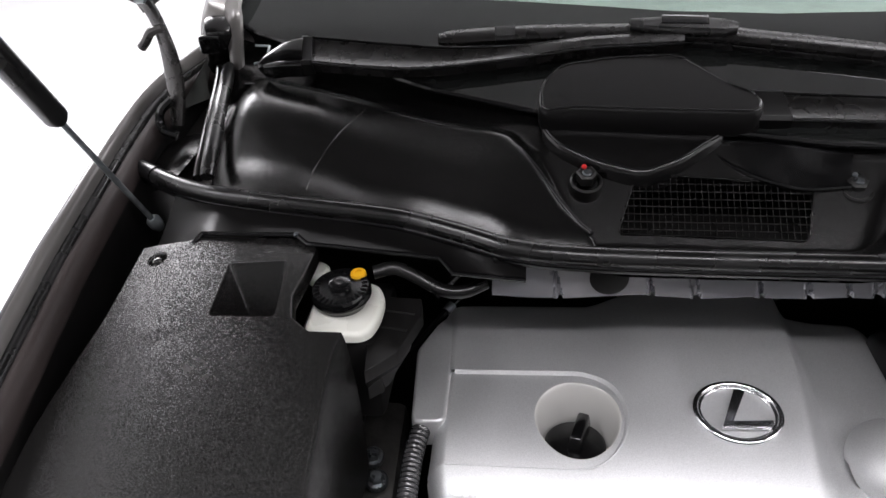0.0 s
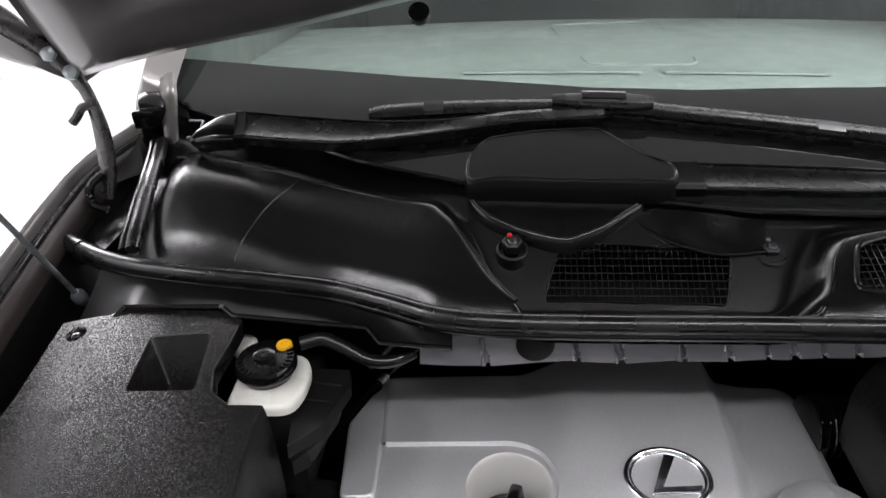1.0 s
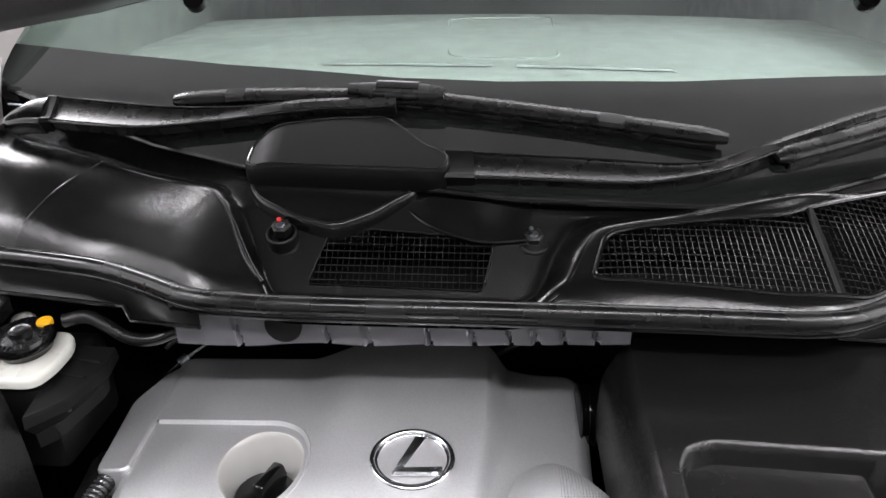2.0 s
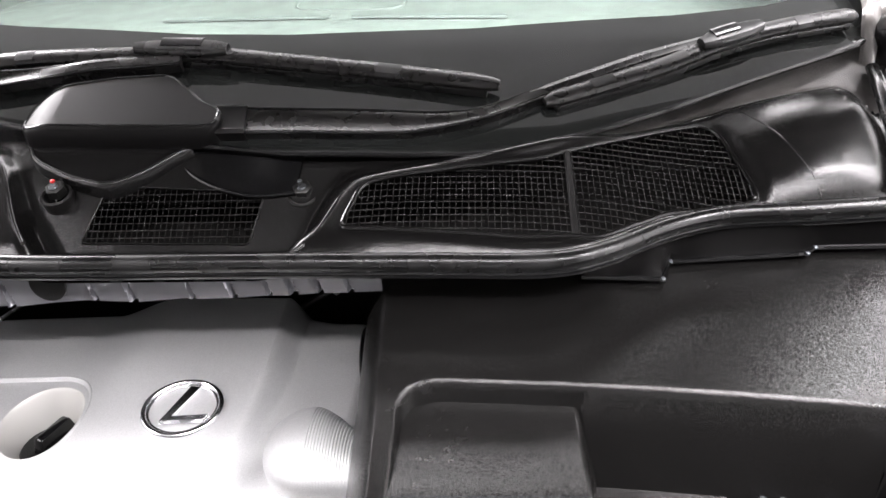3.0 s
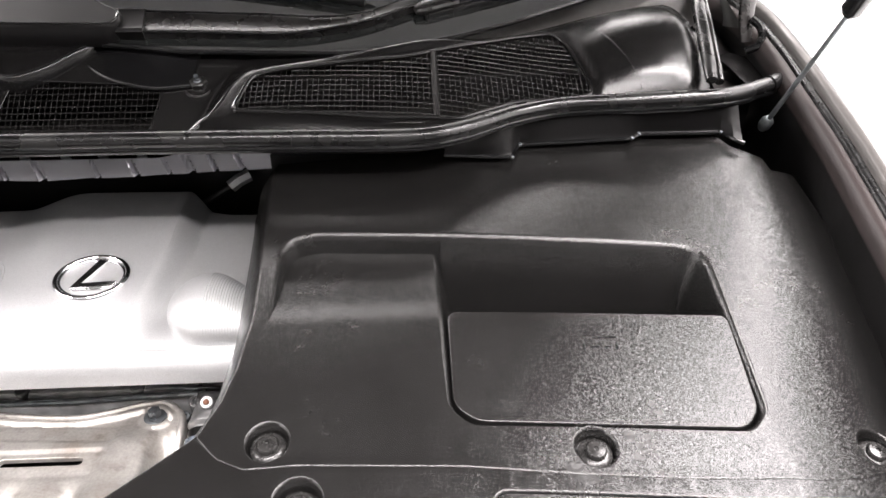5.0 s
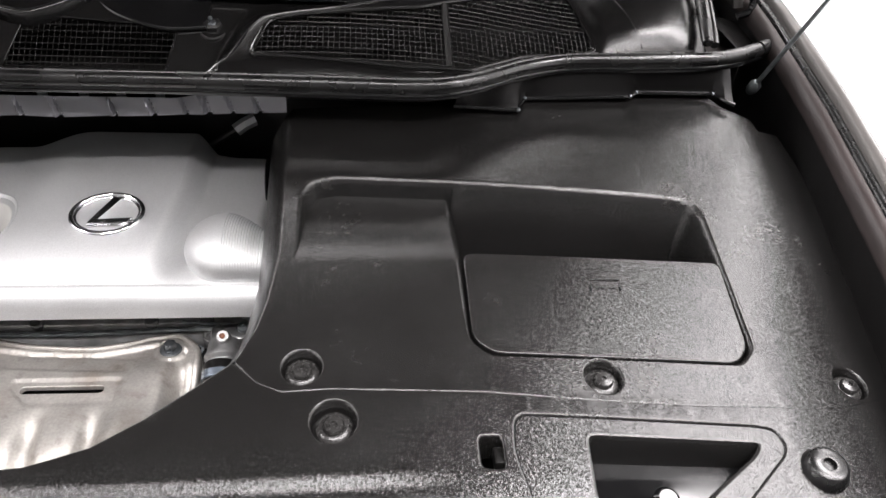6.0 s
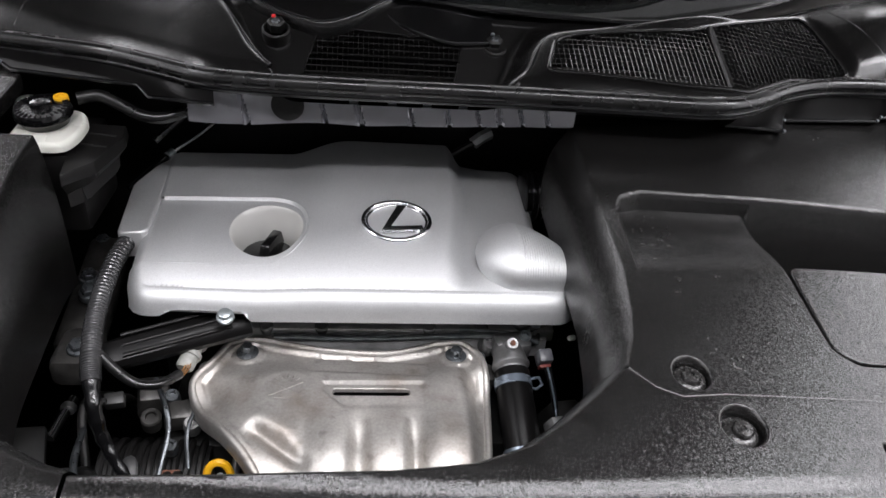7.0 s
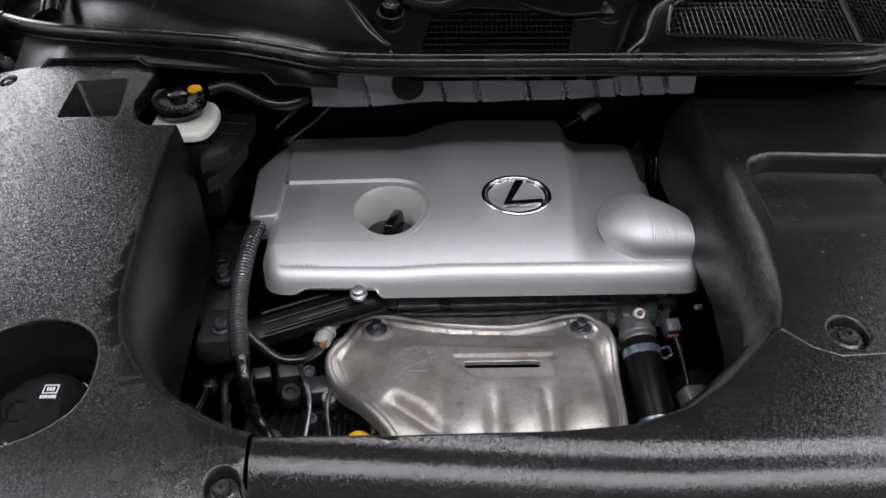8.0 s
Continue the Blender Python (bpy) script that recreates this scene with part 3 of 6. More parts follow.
def front_cover():
    outer = [(0.745, 0.5), (0.74, 0.26), (-0.3605, 0.26)]
    sh = [(x, y - 0.003) if 0 < i < len(OPEN_F) + len(SEAM) - 1 and i >= len(OPEN_F) else (x, y) for i, (x, y) in enumerate(OPEN_F + SEAM[1:] + outer)]
    poly = dense(sh, 0.012)
    tray = dense(fillet([(0.343, 0.5235), (0.570, 0.5095), (0.588, 0.505), (0.591, 0.482), (0.52, 0.425), (0.48, 0.385), (0.39, 0.38), (0.35, 0.435), (0.338, 0.485)], 0.014, 4), 0.01)
    slot = fillet([(0.308, 0.503), (0.333, 0.503), (0.333, 0.468), (0.308, 0.470)], 0.008, 3)
    pits = [(0.187, 0.519, 0.0225)]
    bm = bmesh.new()
    sheet(bm, poly, [tray, slot] + [circle(x, y, r) for x, y, r in pits], S, 0.03, [lerp(0.426, 0.474, k / 24) for k in range(25)])
    ol = dense(OPEN_F, 0.01, False)
    skirt(bm, ol, LIP, S, closed=False, side=-1)
    skirt(bm, dense(sh[len(OPEN_F) - 1:], 0.012, False), EDGE, S, closed=False, side=-1)
    skirt(bm, tray, roundover(0.003, 0.02, 3), S, hole=True)
    skirt(bm, slot, roundover(0.003, 0.03, 3), S, hole=True)
    bmesh.ops.remove_doubles(bm, verts=bm.verts[:], dist=1e-5)
    bmesh.ops.recalc_face_normals(bm, faces=bm.faces[:])
    c = thing("engine_bay_front_cover", (0.1, 0.42, 0.95), "grained black plastic front cover over the radiator", "engine bay cover")
    panel = part("panel", bm, COVER, c)
    for x, y, r in pits:
        clip_pit(panel, x, y, r, 0.014)
    flap = dense(fillet([(0.346, 0.520), (0.569, 0.506), (0.585, 0.502), (0.5875, 0.483), (0.518, 0.428), (0.478, 0.3885), (0.392, 0.3835), (0.3535, 0.436), (0.3415, 0.485)], 0.013, 4), 0.01)
    hole = dense(fillet([(0.405, 0.504), (0.570, 0.4945), (0.560, 0.479), (0.505, 0.443), (0.475, 0.415), (0.415, 0.41), (0.401, 0.445)], 0.010, 4), 0.01)
    bm = bmesh.new()
    low = lambda x, y: S(x, y) - 0.002
    sheet(bm, flap, [hole], low)
    skirt(bm, flap, roundover(0.002, 0.01, 3), low)
    skirt(bm, hole, [(0, 0), (0.003, 0.001), (0.005, 0.006), (0.006, 0.03), (0.008, 0.05)], low, hole=True)
    bmesh.ops.recalc_face_normals(bm, faces=bm.faces[:])
    part("service_flap", bm, COVER, c, "grained flap with an open window")
    part("latch", make(block, (0.329, 0.487, S(0.329, 0.487) - 0.012), (0.012, 0.018, 0.012), None, 0.002), MATTE, c, "black flap latch")
    clip(pits[0][0], pits[0][1], 0.021, 0.012)
    b = thing("rubber_bump_stop", (0.614, 0.464, S(0.614, 0.464)), "round black rubber bump stop on the front cover", "bump stop")
    part("stop", make(lathe, [(0.021, -0.004), (0.021, 0.002), (0.017, 0.011), (0.014, 0.013), (0.006, 0.0125), (0.005, 0.008)], (0.614, 0.464, S(0.614, 0.464)), (0, -0.2, 1)), RUBBER, b)


left_cover()
right_cover()
front_cover()

# ---- engine ----
HOLE = (-0.271, 0.889)


def engine_skin(x, y):
    """The engine cover's skin: a raised middle, a lower far side beyond a steep step, a rounded front edge."""
    z = 0.927 + 0.10 * (y - 0.93)
    rear = ss(0.79, 1.05, y)
    left = lerp(-0.225, -0.212, rear)
    r0 = lerp(-0.050, -0.030, ss(0.78, 1.0, y))
    r1 = r0 + 0.027
    z += lerp(0.003, 0.016, rear) * ss(left - 0.045, left + 0.030, x)
    z -= lerp(0.016, 0.032, rear) * ss(0.785, 0.85, y) * ss(r0, r1, x)
    return z - 0.021 * max(0.0, (0.885 - y) / 0.095) ** 2.2


def engine_panel(x, y):
    return engine_skin(x, y) - 0.0042


def engine_cover():
    arc = [(HOLE[0] + 0.0525 * math.cos(a), HOLE[1] + 0.0635 * math.sin(a)) for a in [math.pi / 2 - math.pi * k / 30 for k in range(31)]]
    groove = dense([(-0.408, 0.948)] + arc + [(-0.408, 0.824)], 0.006, False)
    rim = fillet([(-0.408, 0.824), (-0.402, 0.795), (-0.282, 0.792), (0.096, 0.792), (0.100, 0.802), (0.100, 0.835), (0.088, 0.868), (0.070, 0.893), (0.077, 1.05), (0.070, 1.062),
                  (0.024, 1.064), (-0.02, 1.076), (-0.17, 1.078), (-0.245, 1.062), (-0.412, 1.056), (-0.408, 0.948)], 0.008, 4)
    rim = dense([groove[-1]] + rim[6:-6] + [groove[0]], 0.006, False)
    out = rim[1:-1] + groove
    hole = circle(*HOLE, 0.046, 0.051, 48)
    bm = bmesh.new()
    sheet(bm, out, [], engine_skin, 0.0042)
    sheet(bm, groove, [hole], engine_panel, 0.0042)
    skirt(bm, groove, [(0, 0), (0.0008, 0.0003), (0.0018, 0.0015), (0.0034, 0.0043)], engine_skin, closed=False, side=1)
    for f in bm.faces:
        f.smooth = True
    low = lambda x, y: (lerp(0.866, 0.876, ss(-0.385, -0.365, x)) if x < -0.289 else lerp(0.876, 0.861, ss(-0.289, -0.278, x))) if y < 0.81 else 0.88
    edge = [(0, 0), (0.0045, 0.0012), (0.009, 0.004), (0.0128, 0.0085), (0.0158, 0.0145), (0.0178, 0.022), (0.0195, 0.05)]
    skirt(bm, rim, edge, engine_skin, bottom=low, closed=False, side=1)
    skirt(bm, [groove[-1], (-0.408, 0.85), (-0.408, 0.90), groove[0]][::-1], edge, engine_panel, bottom=low, closed=False, side=1)
    bmesh.ops.remove_doubles(bm, verts=bm.verts[:], dist=1e-5)
    bmesh.ops.recalc_face_normals(bm, faces=bm.faces[:])
    c = thing("engine_cover", (-0.17, 0.9, 0.9), "silver painted plastic engine cover with an oil filler well", "engine cover")
    part("shell", bm, SILVER, c, smooth=28)
    part("groove_bead", make(tube, [(x, y, engine_skin(x, y) - 0.0007) for x, y in groove], 0.0014, 8), SILVER, c, "fine bead along the sunken panel")
    bm = bmesh.new()
    skirt(bm, hole, [(0, 0), (0.0006, 0.0002), (0.0014, 0.0011), (0.0034, 0.006), (0.0075, 0.027), (0.0105, 0.046), (0.012, 0.056)], engine_panel, hole=True)
    bmesh.ops.recalc_face_normals(bm, faces=bm.faces[:])
    part("filler_funnel", bm, FUNNEL, c, "conical filler well, its silver lifted to look lit", smooth=60)
    bm = bmesh.new()
    def boss(x, a):
        """A dome that runs into a ribbed half round, whose far side is cut back towards its end."""
        u = max(0.0, (x - 0.043) / 0.065)
        half = math.sqrt(max(0.0, 1 - ((0.043 - x) / 0.050) ** 2)) if x < 0.043 else 1.0
        front, back = 0.849 - 0.057 * half, 0.849 + 0.057 * half - 0.060 * u ** 1.5
        h = 0.036 * half * (1 - 0.42 * u ** 1.6) - (0.006 * ((x - 0.103) / 0.005) ** 2 if x > 0.103 else 0)
        if 0.0445 < x < 0.104:
            h += 0.0009 * math.sin(x * 2 * math.pi / 0.0031)
        return (x, lerp(front, back, (1 - math.cos(a)) / 2), 0.911 + h * math.sin(a) - 0.02 * half * max(0.0, -math.sin(a)))
    xs = [0.043 - 0.050 * math.cos(k / 28 * math.pi / 2) for k in range(29)] + [lerp(0.0433, 0.108, k / 200) for k in range(201)]
    grid(bm, [[boss(x, lerp(-0.4, math.pi + 0.4, k / 40)) for k in range(41)] for x in xs])
    bmesh.ops.recalc_face_normals(bm, faces=bm.faces[:])
    part("boss", bm, SILVER, c, "rounded boss with a finely ribbed end", smooth=70)
    fl = lambda x, y: 0.9255 + 0.09 * (y - 0.93) - 0.12 * (-0.416 - x)
    bm = bmesh.new()
    strip = fillet([(-0.416, 1.046), (-0.416, 0.876), (-0.446, 0.877), (-0.453, 0.985), (-0.432, 1.03)], 0.006, 3)
    sheet(bm, strip, [], fl, 0.02)
    skirt(bm, strip, roundover(0.004, 0.035, 3), fl)
    bmesh.ops.recalc_face_normals(bm, faces=bm.faces[:])
    part("side_flange", bm, SILVER, c)
    # emblem: chrome oval with a slanted bar inside
    def on(u, v, h):
        return Vector((-0.107 + u, 0.892 + v, engine_skin(-0.107 + u, 0.892 + v) + h))
    e = bmesh.new()
    for rx, ry, r, h in ((0.0428, 0.0362, 0.0034, 0.0032), (0.0385, 0.0322, 0.0022, 0.0018)):
        tube(e, [on(rx * math.cos(a), ry * math.sin(a), h) for a in [2 * math.pi * k / 56 for k in range(57)]], r, 10, False, 1.0)
    em = part("emblem", e, CHROME, c, "oval chrome emblem")
    b = bmesh.new()
    for poly in ([(-0.0195, -0.021), (-0.0085, -0.016), (0.013, 0.0265), (0.0015, 0.0285)], [(-0.0195, -0.021), (0.029, -0.0185), (0.0335, -0.0115), (-0.0085, -0.0145)]):
        top = [b.verts.new(on(u * 0.97, v * 0.97, 0.0062)) for u, v in poly]
        low = [b.verts.new(on(u * 1.03, v * 1.03, 0.0012)) for u, v in poly]
        b.faces.new(top)
        for k in range(4):
            b.faces.new((top[k], low[k], low[(k + 1) % 4], top[(k + 1) % 4]))
    bmesh.ops.recalc_face_normals(b, faces=b.faces[:])
    part("emblem_bar", b, CHROME, em, smooth=20)
    o = thing("oil_filler_cap", (HOLE[0], HOLE[1], 0.86), "black ribbed plastic oil filler cap", "oil cap")
    part("cap", make(lathe, [(0.0335, -0.012), (0.0335, 0.004), (0.031, 0.0065), (0.012, 0.0075), (0.004, 0.0075)], (HOLE[0], HOLE[1], 0.876)), GLOSS, o)
    part("grip", make(block, (HOLE[0] + 0.004, HOLE[1] + 0.006, 0.892), (0.016, 0.052, 0.020), Euler((0, 0, -0.3)).to_matrix(), 0.003, 0.8), GLOSS, o)


SH = [(-0.318, 0.806), (-0.285, 0.812), (-0.25, 0.803), (-0.20, 0.792), (-0.13, 0.786), (-0.085, 0.796), (-0.055, 0.806), (-0.027, 0.804), (-0.010, 0.786), (-0.006, 0.75),
      (-0.010, 0.70), (-0.02, 0.62), (-0.034, 0.55), (-0.225, 0.55), (-0.262, 0.618), (-0.302, 0.668), (-0.336, 0.712), (-0.349, 0.744), (-0.332, 0.772)]


def shield_z(x, y):
    """Pressed sheet: rolled rim, stepped back, slot plateau, flutes running down the front."""
    rim = inside_by(SH, x - 0.008, y)
    z = 0.7975
    z -= 0.0045 * ss(0.004, 0.008, rim) * ss(0.62, 0.66, y)
    # three crisp steps across the back, fading out at both ends
    ends = ss(-0.222, -0.206, x) * ss(-0.060, -0.074, x)
    tilt = 0.07 * (x + 0.14)
    z += 0.0035 * ends * ss(0.7795, 0.7765, y + tilt) + 0.0035 * ends * ss(0.7545, 0.7515, y + tilt)
    # raised shoulders beside the stepped part
    z += 0.009 * (1 - ends) * ss(0.785, 0.745, y) * ss(-0.335, -0.29, x) * ss(-0.010, -0.030, x)
    # sunk plateau round the slot, cut off at a slant
    slant = x + 0.195 - 0.9 * (0.725 - y)
    z -= 0.0022 * ss(0.7385, 0.7360, y) * ss(0.690, 0.702, y) * ss(-0.002, 0.003, slant if y < 0.725 else x + 0.195) * ss(-0.0715, -0.0745, x)
    # three rounded pipes below it
    down = ss(0.700, 0.645, y)
    z -= 0.055 * ss(0.70, 0.54, y) ** 1.4
    for c, w in ((-0.150, 0.010), (-0.087, 0.009)):
        z -= 0.012 * math.exp(-((x - c) / w) ** 2) * down
    z += 0.004 * down * ss(-0.215, -0.18, x)
    for c, w in ((-0.185, 0.026), (-0.119, 0.024), (-0.052, 0.030)):
        z += 0.005 * max(0.0, 1 - ((x - c) / w) ** 2) * down
    # slanting dent low at the near corner, with a crest above it
    u, v = (x + 0.247) * 0.81 - (y - 0.652) * 0.59, (x + 0.247) * 0.59 + (y - 0.652) * 0.81
    z -= 0.010 * math.exp(-(v / 0.008) ** 2) * ss(-0.036, -0.020, u) * ss(0.06, 0.03, u)
    z += 0.003 * math.exp(-((v - 0.018) / 0.010) ** 2) * ss(-0.05, -0.02, u) * ss(0.03, 0.0, u)
    z -= 0.02 * ss(-0.262, -0.34, x) * ss(0.765, 0.70, y)
    z -= 0.022 * ss(-0.030, -0.004, x) ** 2 * ss(0.77, 0.72, y)
    for bx, by in ((-0.289, 0.792), (-0.028, 0.788)):
        z += 0.0035 * ss(0.021, 0.017, math.hypot(x - bx, y - by))
    # sunk disc for the stamped mark
    z -= 0.0012 * ss(0.0245, 0.0215, math.hypot((x + 0.236) / 1.05, y - 0.729))
    return z


def heat_shield():
    out = dense([tuple(p) for p in spline([(p[0] + 0.008, p[1], 0) for p in SH + SH[:1]], 4)[:-1]], 0.02)
    out = dense([(p[0], p[1]) for p in out], 0.007)
    slot = fillet([(-0.183, 0.7155), (-0.089, 0.7145), (-0.089, 0.7275), (-0.183, 0.7285)], 0.0062, 5)
    bm = bmesh.new()
    sheet(bm, out, [slot], shield_z, 0.003)
    skirt(bm, out, [(0, 0), (0.0022, -0.0028), (0.0055, -0.0036), (0.0085, -0.0015), (0.010, 0.004), (0.0095, 0.02)], shield_z)
    skirt(bm, slot, [(0, 0), (0.001, 0.001), (0.0012, 0.006)], shield_z, hole=True)
    bmesh.ops.remove_doubles(bm, verts=bm.verts[:], dist=1e-5)
    bmesh.ops.recalc_face_normals(bm, faces=bm.faces[:])
    c = thing("exhaust_heat_shield", (-0.17, 0.68, 0.74), "pressed steel exhaust heat shield, stained and dented, with a slot", "heat shield")
    part("shell", bm, STEEL, c, smooth=60)
    on = lambda u, v: (-0.236 + 1.05 * u, 0.729 + v, shield_z(-0.236 + 1.05 * u, 0.729 + v))
    bm = bmesh.new()
    for a, d in (((-0.018, -0.016), (0.017, 0.006)), ((0.018, -0.016), (-0.017, 0.006)), ((-0.013, -0.019), (0.013, -0.019))):
        tube(bm, [on(lerp(a[0], d[0], k / 8), lerp(a[1], d[1], k / 8)) for k in range(9)], 0.0011, 6)
    for k in range(7):
        t = radians(20 + 140 * k / 6)
        tube(bm, [on(r * math.cos(t), r * math.sin(t)) for r in (0.0135, 0.019)], 0.0011, 6)
    part("stamped_mark", bm, STEEL, c, "embossed crossed mark")
    for bx, by in ((-0.289, 0.792), (-0.028, 0.788)):
        b = part("bolt", make(lathe, [(0.0135, 0.0), (0.0135, 0.002), (0.0105, 0.0035), (0.008, 0.004)], (bx, by, shield_z(bx, by))), DARKBOLT, c, "dark flange bolt")
        part("hex_head", make(lathe, [(0.0078, 0), (0.0078, 0.008), (0.0066, 0.0092), (0.003, 0.0092)], (bx, by, shield_z(bx, by) + 0.003), seg=6), DARKBOLT, b)


engine_cover()
heat_shield()

# ---- scuttle: rubber seal, side panels, cowl, grilles ----
SEAL = [(-0.886, 1.155, 1.108), (-0.788, 1.082, 1.107), (-0.713, 1.040, 1.106), (-0.623, 1.018, 1.105), (-0.547, 1.008, 1.103), (-0.466, 0.993, 1.101), (-0.401, 0.965, 1.1), (-0.341, 0.934, 1.1),
        (-0.273, 0.923, 1.1), (-0.162, 0.920, 1.1), (-0.02, 0.920, 1.1), (0.165, 0.917, 1.1), (0.288, 0.915, 1.1), (0.351, 0.937, 1.1), (0.422, 0.983, 1.102), (0.495, 1.008, 1.104),
        (0.60, 1.014, 1.105), (0.709, 1.027, 1.106), (0.787, 1.068, 1.107), (0.872, 1.125, 1.108)]


SEAL_LINE = [(p.x, p.y) for p in spline(SEAL, 10)]


def seal_y(x):
    return interp(x, SEAL_LINE)


def seal():
    line = spline(SEAL, 8)
    c = thing("hood_seal", (0, 0.914, 1.08), "black rubber seal strip along the scuttle", "rubber seal")
    part("bulb", make(tube, line, 0.0105, 14), RUBBER, c)
    part("carrier", make(tube, [p + Vector((0, -0.002, -0.010)) for p in line], 0.0068, 10), GLOSS, c, "glossy carrier under the bulb")
    for s in (-1, 1):
        tip = [p for p in line if (p.x * s) > 0.785]
        part("end_sleeve", make(tube, tip, 0.0122, 14), GLOSS, c, "shiny end sleeve")


PAD_L = [(-0.25, 0.90), (-0.265, 0.95), (-0.292, 0.985), (-0.323, 1.037), (-0.345, 1.066), (-0.378, 1.092), (-0.527, 1.150), (-0.616, 1.176), (-0.700, 1.2), (-0.718, 1.175), (-0.711, 1.098), (-0.70, 1.04), (-0.70, 0.88), (-0.3, 0.86)]
PAD_R = [(0.03, 0.9), (0.036, 0.942), (0.056, 0.968), (0.076, 1.008), (0.106, 1.028), (0.22, 1.048), (0.359, 1.088), (0.515, 1.150), (0.665, 1.180), (0.705, 1.167), (0.708, 1.124), (0.69, 1.05), (0.69, 0.88), (0.1, 0.86)]


def rounded(poly, n=4):
    return [(p.x, p.y) for p in spline([(x, y, 0) for x, y in poly + poly[:1]], n)][:-1]


PL, PR = rounded(PAD_L), rounded(PAD_R)


def plane_through(poly, zf):
    """The gently bent sheet that lies best on a surface within an outline."""
    m = np.array([(1.0, x, y, x * x) for x, y in poly])
    a, b, c, d = np.linalg.lstsq(m, np.array([zf(x, y) for x, y in poly]), rcond=None)[0]
    return lambda x, y: a + b * x + c * y + d * x * x


def cowl_form(x, y):
    base = 1.103 + 0.016 * ss(0.35, 0.7, abs(x)) + 0.5 * (y - seal_y(x) - 0.012)
    low = base - 0.017
    sd = inside_by(PL, x, y) if x < -0.1 else inside_by(PR, x, y)
    dome = 0.006 * ss(0.0, 0.07, sd)
    end = 0.712 if x < 0 else 0.702
    u, v = max(0.0, min(1.0, (abs(x) - end + 0.045) / 0.045)), max(0.0, min(1.0, 1 - (y - seal_y(x)) / 0.034))
    pad = base + dome - 0.026 * u * u - 0.019 * v * v
    if abs(x) > 0.48:
        back = interp(abs(x), [(0.36, 1.089), (0.52, 1.15), (0.62, 1.176), (0.70, 1.198 if x < 0 else 1.17), (0.75, 1.2)])
        w = back - seal_y(x)
        k = min(1.0, max(0.0, (y - seal_y(x)) / w))
        pad += ss(0.48, 0.60, abs(x)) * 0.85 * w * (0.5 * k - 0.5 * k * k)
    if -0.36 < x < 0.12:
        u = ss(-0.36, -0.30, x) * ss(0.12, 0.05, x)
        rec = max(1.076, min(low, 1.09 + 0.9 * (y - 1.0)))
        low = lerp(low, rec, u)
    low = lerp(low, pad, ss(end - 0.035, end - 0.012, abs(x)) * ss(0.16, 0.11, y - seal_y(x)))
    low = lerp(low, max(low, min(pad, 1.228 + 0.5 * (y - 1.2) - 0.05 * x * x)), ss(0.13, 0.19, x) * ss(0.34, 0.25, x) * ss(1.02, 1.035, y))
    flank = 0.022 + 0.026 * ss(0.12, 0.05, x) * ss(-0.1, -0.04, x)
    return lerp(low, pad, ss(-flank, 0.005, sd))


GR = fillet([(0.077, 0.961), (0.094, 1.012), (0.127, 1.022), (0.288, 1.046), (0.435, 1.108), (0.488, 1.127), (0.505, 1.115), (0.529, 1.035), (0.527, 1.023), (0.422, 0.994), (0.346, 0.951), (0.263, 0.944), (0.161, 0.951), (0.084, 0.956)], 0.012, 4)
VENT = fillet([(-0.211, 1.048), (-0.023, 1.040), (-0.036, 0.992), (-0.232, 0.995)], 0.006, 3)


GR_PLANE, VENT_PLANE = plane_through(GR, cowl_form), plane_through(VENT, cowl_form)


def cowl_z(x, y):
    z = cowl_form(x, y)
    if x > 0.05 and x < 0.56:
        z = lerp(z, lerp(z, GR_PLANE(x, y), 0.75), ss(-0.016, -0.003, inside_by(GR, x, y)) * ss(-0.004, 0.003, inside_by(PR, x, y)))
    elif -0.25 < x < 0.0:
        z = lerp(z, VENT_PLANE(x, y), ss(-0.012, -0.002, inside_by(VENT, x, y)))
    return z


def glass_z(x, y):
    return 1.235 + 0.5 * (y - 1.2) - 0.05 * x * x


def glass_low(x):
    return interp(x, [(-0.77, 1.335), (-0.717, 1.274), (-0.614, 1.225), (-0.45, 1.152), (-0.3, 1.108), (0.0, 1.066), (0.2, 1.062), (0.26, 1.068), (0.36, 1.096), (0.435, 1.124), (0.555, 1.178), (0.695, 1.238), (0.77, 1.29)])


